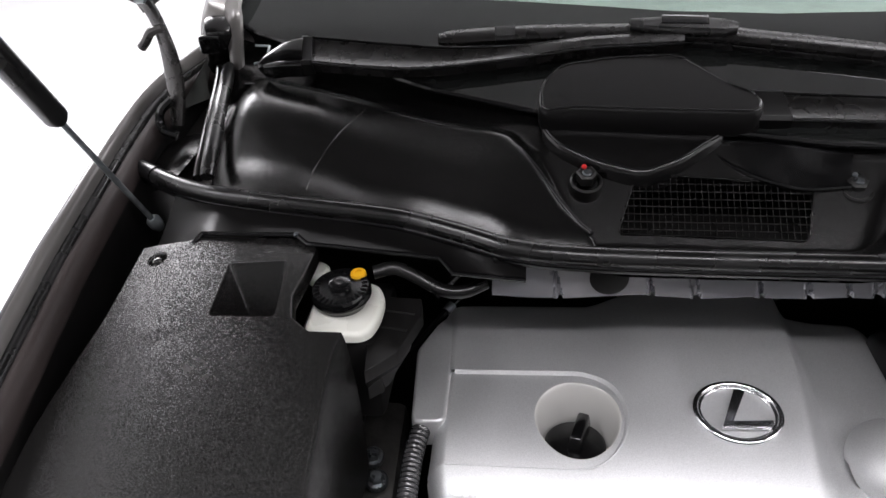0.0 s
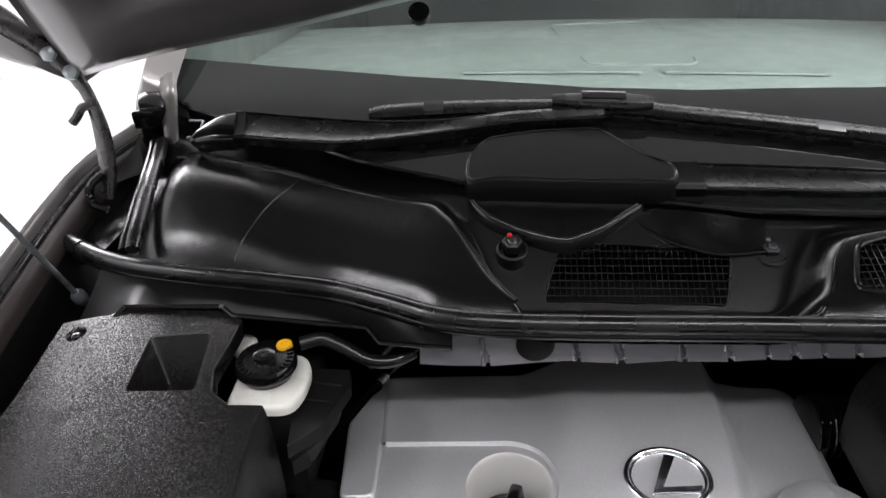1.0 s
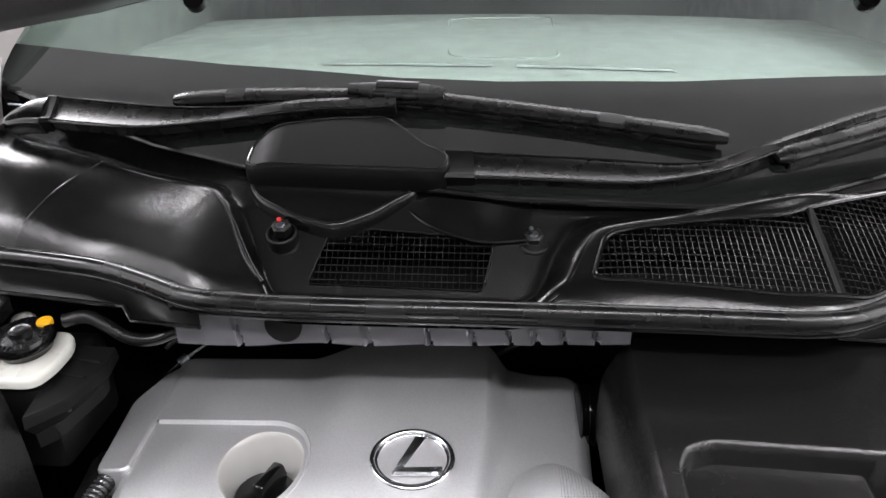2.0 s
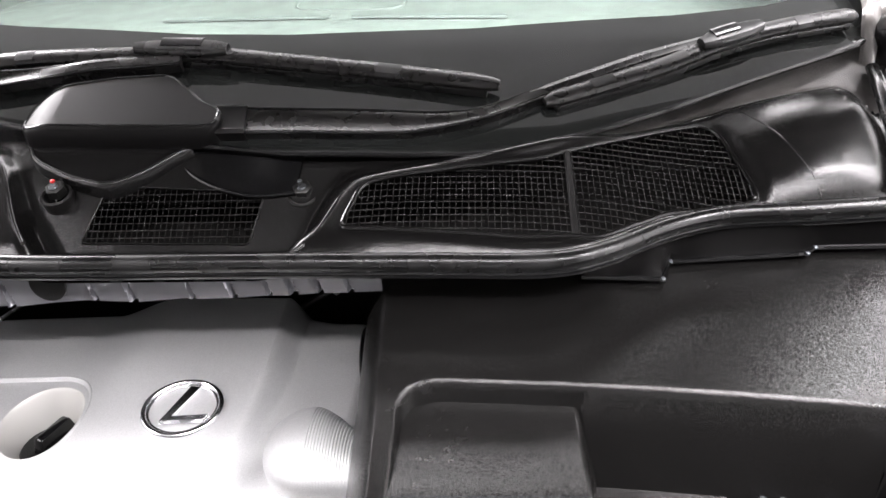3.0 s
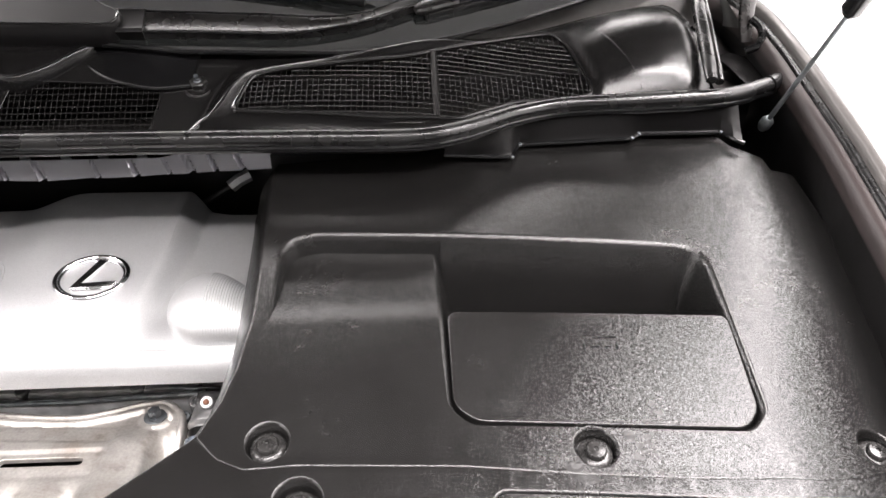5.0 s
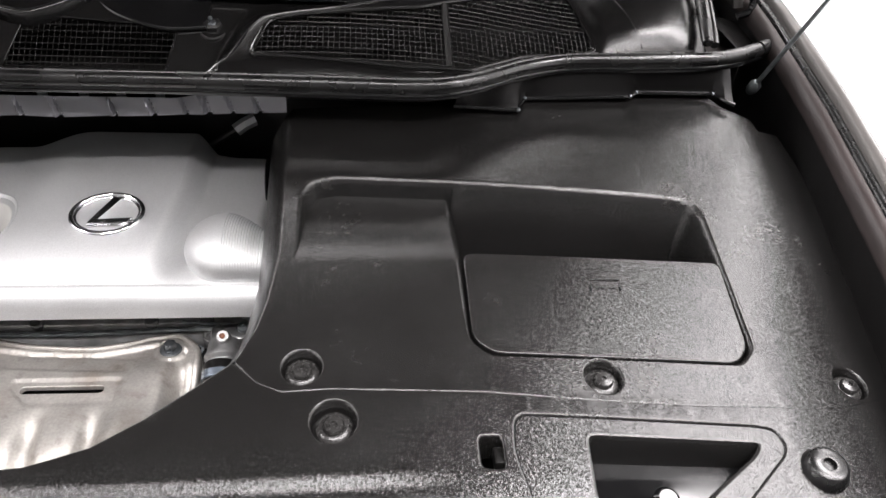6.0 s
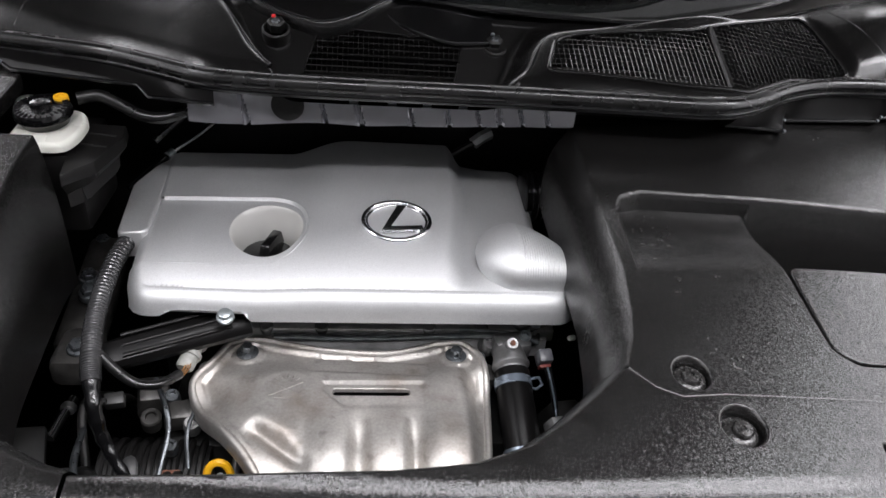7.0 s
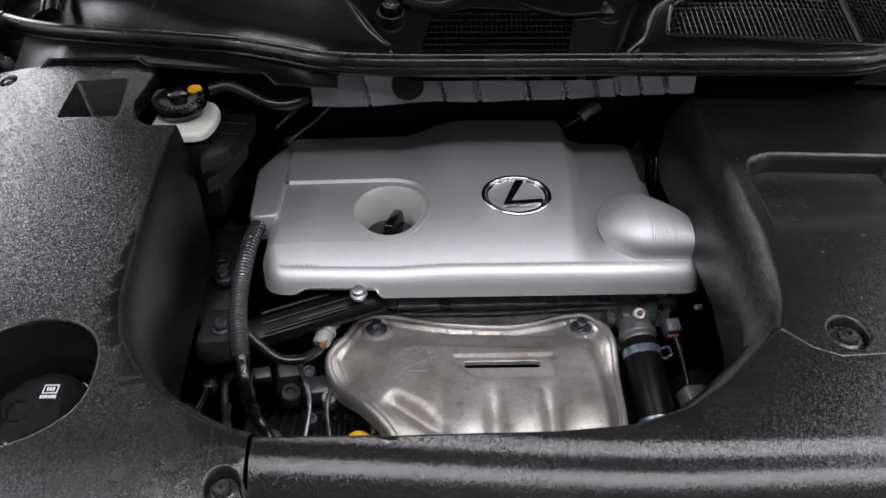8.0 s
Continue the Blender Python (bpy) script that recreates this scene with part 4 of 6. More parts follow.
def mesh_bars(bm, poly, zf, dx, dy, w, h, drop=0.0):
    """Crossing bars over an outline, each a thin four-sided rod cut to the outline."""
    xs, ys = [p[0] for p in poly], [p[1] for p in poly]

    def spans(along_x, at):
        hits = []
        for (ax, ay), (bx, by) in zip(poly, poly[1:] + poly[:1]):
            a, b = (ay, by) if along_x else (ax, bx)
            if (a > at) != (b > at):
                k = (at - a) / (b - a)
                hits.append(lerp(ax, bx, k) if along_x else lerp(ay, by, k))
        hits.sort()
        return list(zip(hits[::2], hits[1::2]))

    def rod(pts, side):
        rings = []
        for x, y in pts:
            z = zf(x, y) - drop - (0.0017 if side == "y" else 0)
            o = Vector((w * 0.46, 0, 0)) if side == "x" else Vector((0, w * 0.4, 0))
            rings.append([bm.verts.new(Vector((x, y, z)) + a * o + Vector((0, 0, b * h))) for a, b in ((-1, -0.3), (-0.4, 0), (0.4, 0), (1, -0.3), (0.6, -1), (-0.6, -1))])
        for r, s in zip(rings, rings[1:]):
            for k in range(6):
                bm.faces.new((r[k], r[(k + 1) % 6], s[(k + 1) % 6], s[k]))

    x = min(xs) + dx * 0.5
    while x < max(xs):
        for a, b in spans(False, x):
            rod([(x, lerp(a, b, k / 6)) for k in range(7)], "x")
        x += dx
    y = min(ys) + dy * 0.5
    while y < max(ys):
        for a, b in spans(True, y):
            n = max(2, int((b - a) / 0.03))
            rod([(lerp(a, b, k / n), y) for k in range(n + 1)], "y")
        y += dy


END_L = [(1.022, 0.694), (1.05, 0.699), (1.12, 0.712), (1.205, 0.728), (1.238, 0.736)]
END_R = [(1.018, 0.683), (1.05, 0.688), (1.105, 0.698), (1.165, 0.708), (1.225, 0.722)]


def cowl():
    c = thing("cowl_panel", (0, 1.03, 1.08), "glossy black plastic scuttle panel below the windscreen", "cowl panel")
    xs = [lerp(-0.745, 0.735, i / 330) for i in range(331)]
    bm = bmesh.new()
    rows = []
    for j in range(85):
        rows.append([])
        for x in xs:
            y = lerp(seal_y(x) + 0.004, glass_low(x) + 0.06, j / 84)
            rows[-1].append((x, y))
    strip = bmesh.new()
    heights = [[cowl_z(x, y) for x, y in r] for r in rows]
    vs = [[bm.verts.new((x, y, z)) for (x, y), z in zip(r, h)] for r, h in zip(rows, heights)]
    vt = [[strip.verts.new((x, y, z)) for (x, y), z in zip(r, h)] for r, h in zip(rows, heights)]
    for r, s, q, w, pr, ps in zip(vs, vs[1:], vt, vt[1:], rows, rows[1:]):
        for k in range(len(r) - 1):
            mx, my = (pr[k][0] + ps[k + 1][0]) / 2, (pr[k][1] + ps[k + 1][1]) / 2
            if inside_by(GR, mx, my) > 0 or inside_by(VENT, mx, my) > 0 or (my < 1.215 and abs(mx) > interp(my, END_L if mx < 0 else END_R) + 0.006):
                continue
            if mx > 0.3 and inside_by(PR, mx, my) < -0.004:
                strip.faces.new((q[k], q[k + 1], w[k + 1], w[k]))
            else:
                bm.faces.new((r[k], r[k + 1], s[k + 1], s[k]))
    for b in (bm, strip):
        bmesh.ops.delete(b, geom=[v for v in b.verts if not v.link_faces], context="VERTS")
    part("panel", bm, COWL, c, smooth=60)
    part("grained_strip", strip, STRIP, c, "grained strip below the glass", smooth=60)
    for nm, poly, dx, dy, w in (("intake_grille", GR, 0.0068, 0.0084, 0.001), ("drain_grille", VENT, 0.0066, 0.0066, 0.00075)):
        bm = bmesh.new()
        mesh_bars(bm, poly, cowl_z, dx, dy, w, 0.0013, 0.001)
        g = part(nm, bm, MESH, c, "fine square plastic mesh")
        bm = bmesh.new()
        rim = dense(poly, 0.012)
        tube(bm, [(x, y, cowl_z(x, y) + 0.0005) for x, y in rim + rim[:1]], 0.0028 if poly is GR else 0.0011, 8, False)
        part("rim", bm, COWL, g)
    bm = bmesh.new()
    tube(bm, [(0.3215, lerp(0.95, 1.058, k / 6), cowl_z(0.3215, lerp(0.95, 1.058, k / 6))) for k in range(7)], 0.0042, 6)
    part("grille_rib", bm, MATTE, c)
    bm = bmesh.new()
    grid(bm, [[(x, seal_y(x) + d, z) for x in [lerp(-0.74, 0.74, k / 40) for k in range(41)]] for d, z in ((0.008, 1.085), (0.034, 1.066), (0.06, 1.056), (0.13, 1.056), (0.22, 1.06), (0.33, 1.09), (0.345, 1.19))])
    part("drain_pan", bm, MATTE, c)
    # fine moulding lines across the side pads
    for s, a, b in ((-1, (-0.525, 1.147), (-0.58, 1.025)), (1, (0.535, 1.152), (0.595, 1.025))):
        bm = bmesh.new()
        tube(bm, [(lerp(a[0], b[0], k / 8), lerp(a[1], b[1], k / 8), cowl_z(lerp(a[0], b[0], k / 8), lerp(a[1], b[1], k / 8)) - 0.0004) for k in range(9)], 0.0011, 6)
        part("moulding_line", bm, COWL, c)
    # Glossy beads added so the pad edges draw thin highlight lines.
    for line in (PAD_L[1:9], [(-0.012, 0.936), (0.014, 0.938)] + PAD_R[1:9]):
        pts = spline([(x, y, 0) for x, y in line], 10)
        loop = PL if line[0][0] < -0.1 else PR
        raw = []
        for p in pts:
            g = Vector((inside_by(loop, p.x + 0.004, p.y) - inside_by(loop, p.x - 0.004, p.y), inside_by(loop, p.x, p.y + 0.004) - inside_by(loop, p.x, p.y - 0.004))).normalized()
            raw.append(cowl_form(p.x + g.x * 0.005, p.y + g.y * 0.005))
        zs = [sum(raw[max(0, i - 4):i + 5]) / len(raw[max(0, i - 4):i + 5]) for i in range(len(raw))]
        part("highlight_bead", make(tube, [(p.x, p.y, z - 0.0016) for p, z in zip(pts, zs)], 0.0026, 10), GLOSS, c, "raised glossy bead drawing a highlight along the pad edge")
    # side end strips
    for s, line in ((-1, [(-0.736, 1.238, 1.20), (-0.728, 1.205, 1.19), (-0.712, 1.12, 1.167), (-0.699, 1.05, 1.146), (-0.694, 1.022, 1.134)]),
                    (1, [(0.722, 1.225, 1.203), (0.708, 1.165, 1.19), (0.698, 1.105, 1.167), (0.688, 1.05, 1.146), (0.683, 1.018, 1.13)])):
        part("end_seal", make(tube, spline(line, 6), lambda u: 0.0078 + 0.0018 * math.sin(u * 3), 12, True, 0.8), RUBBER, c, "rubber end seal")
        part("end_bead", make(tube, [p + Vector((s * 0.013, 0.004, -0.004)) for p in spline(line, 6)], 0.006, 10), COWL, c)
        bm = bmesh.new()
        grid(bm, [[(s * 0.775, 1.10, 1.095), (s * 0.835, 1.14, 1.10)], [(s * 0.765, 1.15, 1.108), (s * 0.815, 1.20, 1.108)], [(s * 0.76, 1.19, 1.112), (s * 0.79, 1.22, 1.11)]])
        part("drain_flap", bm, COWL, c, "satin drain flap in the corner")
    # Metal line standing in for a highlight on the cowl's edge.
    part("edge_highlight", make(tube, [(-0.690, 1.230, 1.229), (-0.670, 1.227, 1.229), (-0.669, 1.201, 1.216), (-0.684, 1.199, 1.214)], 0.0016, 6), BOLT, c, "thin metal line drawn as an edge highlight")
    # washer nozzles with bolts in round wells
    for x, y, z, mat, lab in ((-0.266, 1.034, 1.143, RED, "bolt with a red paint dot"), (0.02, 1.042, 1.134, BOLT, "bare bolt end")):
        w = part("bolt_well", make(lathe, [(0.018, -0.02), (0.018, 0.0), (0.016, 0.0015), (0.014, 0.0), (0.0135, -0.012)], (x, y - 0.002, z - 0.012), (0, -0.4, 1)), MATTE, c)
        part("nut", make(lathe, [(0.0115, -0.01), (0.0115, 0.001), (0.009, 0.003), (0.006, 0.003)], (x, y, z - 0.004), (0, -0.4, 1), 6), DARKMETAL, w)
        part("stud", make(lathe, [(0.0055, -0.004), (0.0055, 0.008), (0.004, 0.0095)], (x, y, z - 0.009), (0, -0.4, 1), 12), DARKBOLT, w)
        part("paint_dot", make(lathe, [(0.0028, 0.0), (0.0028, 0.002), (0.0012, 0.0025)], (x - 0.003, y + 0.004, z + 0.0015), (0, -0.4, 1), 10), mat, w, lab)


def scuttle_sides():
    """Black closing panels from the seal down to the covers."""
    for s, lower in ((-1, [(-0.752, 0.955, 1.056), (-0.70, 0.958, 1.078), (-0.689, 0.974, 1.088), (-0.580, 0.972, 1.090), (-0.565, 0.960, 1.086), (-0.42, 0.948, 1.079), (-0.405, 0.932, 1.071), (-0.330, 0.927, 1.068)]),
                     (1, [(0.731, 0.990, 1.053), (0.720, 0.995, 1.056), (0.709, 1.018, 1.058), (0.594, 1.013, 1.060), (0.582, 1.003, 1.058), (0.430, 0.988, 1.058), (0.416, 0.958, 1.054), (0.330, 0.955, 1.060)])):
        c = thing("scuttle_side_panel", (s * 0.55, 0.97, 1.05), "black plastic closing panel under the scuttle seal", "trim panel")
        bm = bmesh.new()
        pts = dense(lower, 0.012, False)
        rows = []
        for j in range(7):
            u = j / 6
            rows.append([(x, lerp(y, seal_y(x) - 0.002, u), lerp(z, 1.088 + 0.012 * ss(0.35, 0.7, abs(x)), u ** 1.4)) for x, y, z in pts])
        grid(bm, rows)
        part("panel", bm, SHROUD, c)
        part("rolled_edge", make(tube, [(x, y - 0.001, z) for x, y, z in pts], 0.0028, 8), GLOSS, c, "shiny rolled lower edge")
        # Metal blocks on the rolled edge, standing in for its glints.
        for x, y, z in lower[2:7] if s > 0 else lower[3:4]:
            part("glint_tab", make(block, (x, y - 0.003, z + 0.001), (0.005, 0.005, 0.0042), Euler((0.5, 0, 0.3)).to_matrix(), 0.0012), DARKBOLT, c, "small metal tab drawn as an edge glint")
    f = thing("firewall_panel", (-0.13, 0.955, 1.0), "grey painted firewall panel with pressed ribs", "firewall")
    bm = bmesh.new()
    n = 420
    rows = []
    edge = lambda x: 1.047 + 0.005 * math.sin(x * 9) - 0.010 * ss(-0.2, -0.34, x)
    gaps = (-0.30, -0.205, -0.161, -0.096, -0.05, -0.011, 0.016, 0.045, 0.078)
    lean = (0.0, 0.05, -0.07, 0.10, -0.03, 0.06, -0.08, 0.03, -0.05, 0.04)
    for j in range(9):
        row = []
        for i in range(n + 1):
            x = lerp(-0.365, 0.118, i / n)
            k = sum(x > g for g in gaps)
            mid = ((gaps + (0.118,))[k] + ((-0.365,) + gaps)[k]) / 2
            rib = sum(ss(w, w - 0.0012, abs(x - g - 0.30 * (j / 8 - 0.5) * 0.045)) for g, w in zip(gaps, (0.003, 0.0024, 0.004, 0.0022, 0.0032, 0.0022, 0.004, 0.0026, 0.003)))
            row.append((x, 0.942 + 0.007 * rib * ss(0.1, 0.25, j / 8) + lean[k] * (x - mid) * ss(0.1, 0.3, j / 8) - 0.004 * ss(0.15, 0.05, j / 8), lerp(1.092, edge(x), j / 8)))
        rows.append(row)
    grid(bm, rows[::-1])
    part("panel", bm, PLATE, f, smooth=30)
    part("ledge", make(block, (-0.123, 0.938, 1.086), (0.482, 0.010, 0.007), None, 0.002), COWL, f, "dark ledge below the seal")
    bm = bmesh.new()
    lathe(bm, [(0.020, 0), (0.020, 0.003), (0.017, 0.004)], (-0.245, 0.940, 1.066), (0, -1, 0))
    part("grommet", bm, MATTE, f)
    for x in (-0.118, -0.075, -0.03, -0.165):
        part("clip", make(block, (x, 0.934, 1.079), (0.011, 0.006, 0.007), Euler((0.3, 0, 0.2)).to_matrix(), 0.0015), BOLT, f, "bright metal clip")
    single("bay_back_wall", make(block, (0, 1.16, 0.70), (1.62, 0.02, 0.80)), MATTE, "dark back wall of the engine bay", "bulkhead", "structure")


seal()
cowl()
scuttle_sides()

# ---- windscreen and dashboard ----


def windscreen():
    c = thing("windscreen", (0, 1.2, 1.15), "curved green-tinted windscreen with a black border", "windscreen")
    frit = lambda x: interp(x, [(-0.77, 1.37), (-0.73, 1.36), (-0.581, 1.326), (-0.4, 1.291), (-0.156, 1.257), (-0.02, 1.249), (0.214, 1.254), (0.484, 1.281), (0.6, 1.302), (0.77, 1.362)])
    xs = [lerp(-0.755, 0.755, i / 60) for i in range(61)]
    bm = bmesh.new()
    grid(bm, [[(x, lerp(glass_low(x) - 0.002, frit(x), j / 8), glass_z(x, lerp(glass_low(x) - 0.002, frit(x), j / 8))) for x in xs] for j in range(9)])
    part("black_border", bm, FRIT, c, "black enamelled lower border")
    rim = [(x, glass_low(x) - 0.003, glass_z(x, glass_low(x) - 0.003) - 0.003) for x in xs]
    part("edge_moulding", make(tube, rim, 0.0042, 8), GLOSS, c, "thin glossy moulding along the glass")
    bm = bmesh.new()
    top = lambda x, j: lerp(frit(x), 2.05 - 0.12 * x * x, j / 14)
    grid(bm, [[(x, top(x, j), glass_z(x, top(x, j))) for x in xs] for j in range(15)])
    g = part("pane", bm, GLASS, c, "green-tinted clear glass")
    sol = g.modifiers.new("thickness", "SOLIDIFY")
    sol.thickness, sol.use_rim = 0.005, False
    g.visible_shadow = False
    d = thing("dashboard", (0, 1.6, 1.1), "pale vinyl dashboard top seen through the windscreen", "dashboard")
    bm = bmesh.new()
    dz = lambda x, y: 1.222 - 0.03 * x * x + 0.012 * ss(1.56, 1.75, y) - 0.25 * ss(2.2, 2.4, y)
    start = lambda x: max(1.22, glass_low(x) + 0.06)
    grid(bm, [[(x, lerp(start(x), 2.4, j / 60), dz(x, lerp(start(x), 2.4, j / 60))) for x in xs] for j in range(61)])
    part("top", bm, DASH, d)
    for x0, x1 in ((-0.33, -0.03), (0.01, 0.27)):
        bm = bmesh.new()
        grid(bm, [[(x, y0 + (1.578 - 0.09 * (x + 0.33)), dz(x, 1.56) + h) for x in [lerp(x0, x1, k / 60) for k in range(61)]] for y0, h in ((-0.011, 0.002), (-0.009, 0.005), (0.011, 0.006), (0.013, 0.003))])
        part("defroster_slot", bm, SILVER_IN, d, "long pale defroster vent")
    bm = bmesh.new()
    ring = fillet([(-0.108, 1.62), (0.088, 1.61), (0.112, 2.14), (-0.136, 2.10)], 0.04, 6)
    tube(bm, [(x, y, dz(x, y)) for x, y in ring + ring[:1]], 0.0025, 6, False)
    part("panel_outline", bm, DASH, d, "thin rounded panel line")
    body = thing("cabin_shell", (0, 2.6, 0.8), "dark cabin interior behind the windscreen", "cabin")
    bm = bmesh.new()
    grid(bm, [[(x, y, z) for x in (-0.8, -0.3, 0.3, 0.8)] for y, z in ((2.4, 0.96), (2.42, 0.5), (3.4, 0.5), (3.5, 1.1), (3.58, 1.57))])
    for s in (-1, 1):
        vs = [bm.verts.new((s * 0.8, y, z)) for y, z in ((1.2, 1.15), (2.4, 0.95), (2.42, 0.5), (3.4, 0.5), (3.5, 1.1), (1.35, 1.2))]
        bm.faces.new(vs)
    part("lining", bm, DASH, body)
    for s in (-1, 1):
        bm = bmesh.new()
        ys = [lerp(1.31, 2.25, k / 12) for k in range(13)]
        grid(bm, [[(s * 0.79, y, 1.10) for y in ys], [(s * 0.775, y, min(1.30, glass_z(0.752, y) - 0.012)) for y in ys], [(s * 0.748, y, glass_z(0.748, y) - 0.008) for y in ys]])
        grid(bm, [[(s * 0.79, 2.15, 1.15), (s * 0.79, 3.6, 0.9)], [(s * 0.74, 2.15, 1.62), (s * 0.74, 3.6, 1.6)]])
        part("door_trim", bm, DASH, body, "pale door trim")
    bm = bmesh.new()
    for h in (0.0, 0.03):
        grid(bm, [[(x, y, z + h - 0.06 * x * x) for x in (-0.68, -0.4, 0.0, 0.4, 0.68)] for y, z in ((2.0, 1.635), (2.3, 1.69), (2.8, 1.71), (3.3, 1.66), (3.6, 1.55))])
    part("roof", bm, PAINT, body, "grey painted roof")


windscreen()


# ---- wipers ----
def slab_along(bm, pts, wide, tall, up=(0, -0.45, 0.9)):
    """A flattened bar with rounded edges along points; wide and tall: functions of the fraction along it."""
    pts = [Vector(p) for p in pts]
    rings, n = [], len(pts)
    shape = [(-1, -0.6), (-1, 0.3), (-0.7, 0.85), (0, 1), (0.7, 0.85), (1, 0.3), (1, -0.6), (0, -0.7)]
    for i, p in enumerate(pts):
        d = (pts[min(i + 1, n - 1)] - pts[max(i - 1, 0)]).normalized()
        u = (Vector(up) - d * d.dot(Vector(up))).normalized()
        s = d.cross(u)
        f = i / (n - 1)
        rings.append([bm.verts.new(p + s * a * wide(f) / 2 + u * b * tall(f) / 2) for a, b in shape])
    for r, s in zip(rings, rings[1:]):
        for k in range(8):
            bm.faces.new((r[k], r[(k + 1) % 8], s[(k + 1) % 8], s[k]))
    bm.faces.new(rings[0][::-1])
    bm.faces.new(rings[-1])


def channel(bm, rear, front, bulge, thick=0.013, n=6):
    """A shallow pressed bar between a rear and a front edge; bulge: a function of the fraction along it."""
    A, B = spline(rear, n), spline(front, n)
    rings = []
    m = len(A)
    for i in range(m):
        d = (A[min(i + 1, m - 1)] - A[max(i - 1, 0)]).normalized()
        up = d.cross(A[i] - B[i]).normalized()
        up = up if up.z > 0 else -up
        h = bulge(i / (m - 1))
        top = [A[i].lerp(B[i], u) + up * (h * 4 * u * (1 - u) + 0.0012 * (u in (0.1, 0.9)) - 0.0012 * (u in (0.0, 1.0))) for u in (0.0, 0.1, 0.2, 0.5, 0.8, 0.9, 1.0)]
        rings.append([bm.verts.new(p) for p in [A[i] - up * thick] + top + [B[i] - up * thick]])
    k = len(rings[0])
    for r, s in zip(rings, rings[1:]):
        for q in range(k):
            bm.faces.new((r[q], r[(q + 1) % k], s[(q + 1) % k], s[q]))
    bm.faces.new(rings[0][::-1])
    bm.faces.new(rings[-1])
    bmesh.ops.recalc_face_normals(bm, faces=bm.faces[:])


def wiper(rear, front, joint, head, blade, mid, label):
    c = thing("windscreen_wiper", rear[0], label, "wiper", "windscreen wipers")
    part("arm", make(channel, rear, front, lambda f: lerp(-0.0022, 0.0055, ss(0.4, 0.7, f))), ARM, c, smooth=35)
    # Added beads put thin highlights along the arm's edges.
    for edge, lift in ((rear, 0.0004), (front, 0.0002)):
        part("highlight_bead", make(tube, [p + Vector((0, 0, lift)) for p in spline(edge, 6)], 0.0019, 8), GLOSS, c)
    part("joint", make(channel, *joint, lambda f: 0.001, 0.017, 2), SHROUD, c, "square hinge joint", smooth=25)
    if head:
        part("arm_head", make(channel, *head, lambda f: 0.006, 0.02), GLOSS, c, "glossy pivot head", smooth=50)
    line = spline(blade, 10)
    ends = lambda f: (1 - 0.4 * ss(0.97, 1, f)) * (1 - 0.4 * ss(0.03, 0, f))
    b = part("blade_spoiler", make(slab_along, line, lambda f: 0.024 * ends(f), lambda f: 0.014 * ends(f)), ARM, c, "aerodynamic rubber spoiler")
    part("rubber_lip", make(slab_along, [p + Vector((0, -0.007, -0.011)) for p in line[1:-1]], lambda f: 0.008, lambda f: 0.010), RUBBER, b)
    for k in (0.12, 0.8):
        p = line[int(k * len(line)):][:3]
        part("spoiler_clip", make(slab_along, p, lambda f: 0.0246, lambda f: 0.0146), RUBBER, b)
    m = [line[int(len(line) * mid) + k] for k in (-5, -3, -1, 1, 3, 5)]
    cl = part("blade_clip", make(slab_along, [p + Vector((0, -0.001, 0.007)) for p in m], lambda f: 0.027 * (1 - 0.45 * abs(2 * f - 1) ** 3), lambda f: 0.017), RUBBER, c, "blade coupling")
    part("release_tab", make(slab_along, [p + Vector((0, -0.001, 0.0155)) for p in m[1:4]], lambda f: 0.016, lambda f: 0.004), GLOSS, cl)
    return c


wiper([(-0.612, 1.214, 1.2435), (-0.52, 1.197, 1.240), (-0.44, 1.183, 1.2375), (-0.38, 1.180, 1.238), (-0.33, 1.181, 1.240), (-0.265, 1.19, 1.246), (-0.207, 1.193, 1.249), (-0.15, 1.196, 1.252)],
      [(-0.602, 1.171, 1.222), (-0.537, 1.159, 1.220), (-0.47, 1.151, 1.2195), (-0.40, 1.155, 1.2245), (-0.33, 1.163, 1.231), (-0.261, 1.172, 1.238), (-0.211, 1.1735, 1.24), (-0.15, 1.177, 1.242)],
      ([(-0.621, 1.217, 1.246), (-0.606, 1.215, 1.246)], [(-0.612, 1.166, 1.222), (-0.598, 1.167, 1.222)]),
      ([(-0.618, 1.215, 1.244), (-0.640, 1.210, 1.240), (-0.662, 1.200, 1.228), (-0.672, 1.192, 1.218)], [(-0.610, 1.168, 1.221), (-0.636, 1.171, 1.219), (-0.660, 1.176, 1.214), (-0.672, 1.182, 1.210)]),
      [(-0.443, 1.202, 1.243), (-0.32, 1.204, 1.249), (-0.145, 1.197, 1.250), (-0.052, 1.186, 1.244), (0.1, 1.163, 1.231), (0.248, 1.138, 1.217)], 0.43,
      "black wiper with a curved arm resting on the glass")
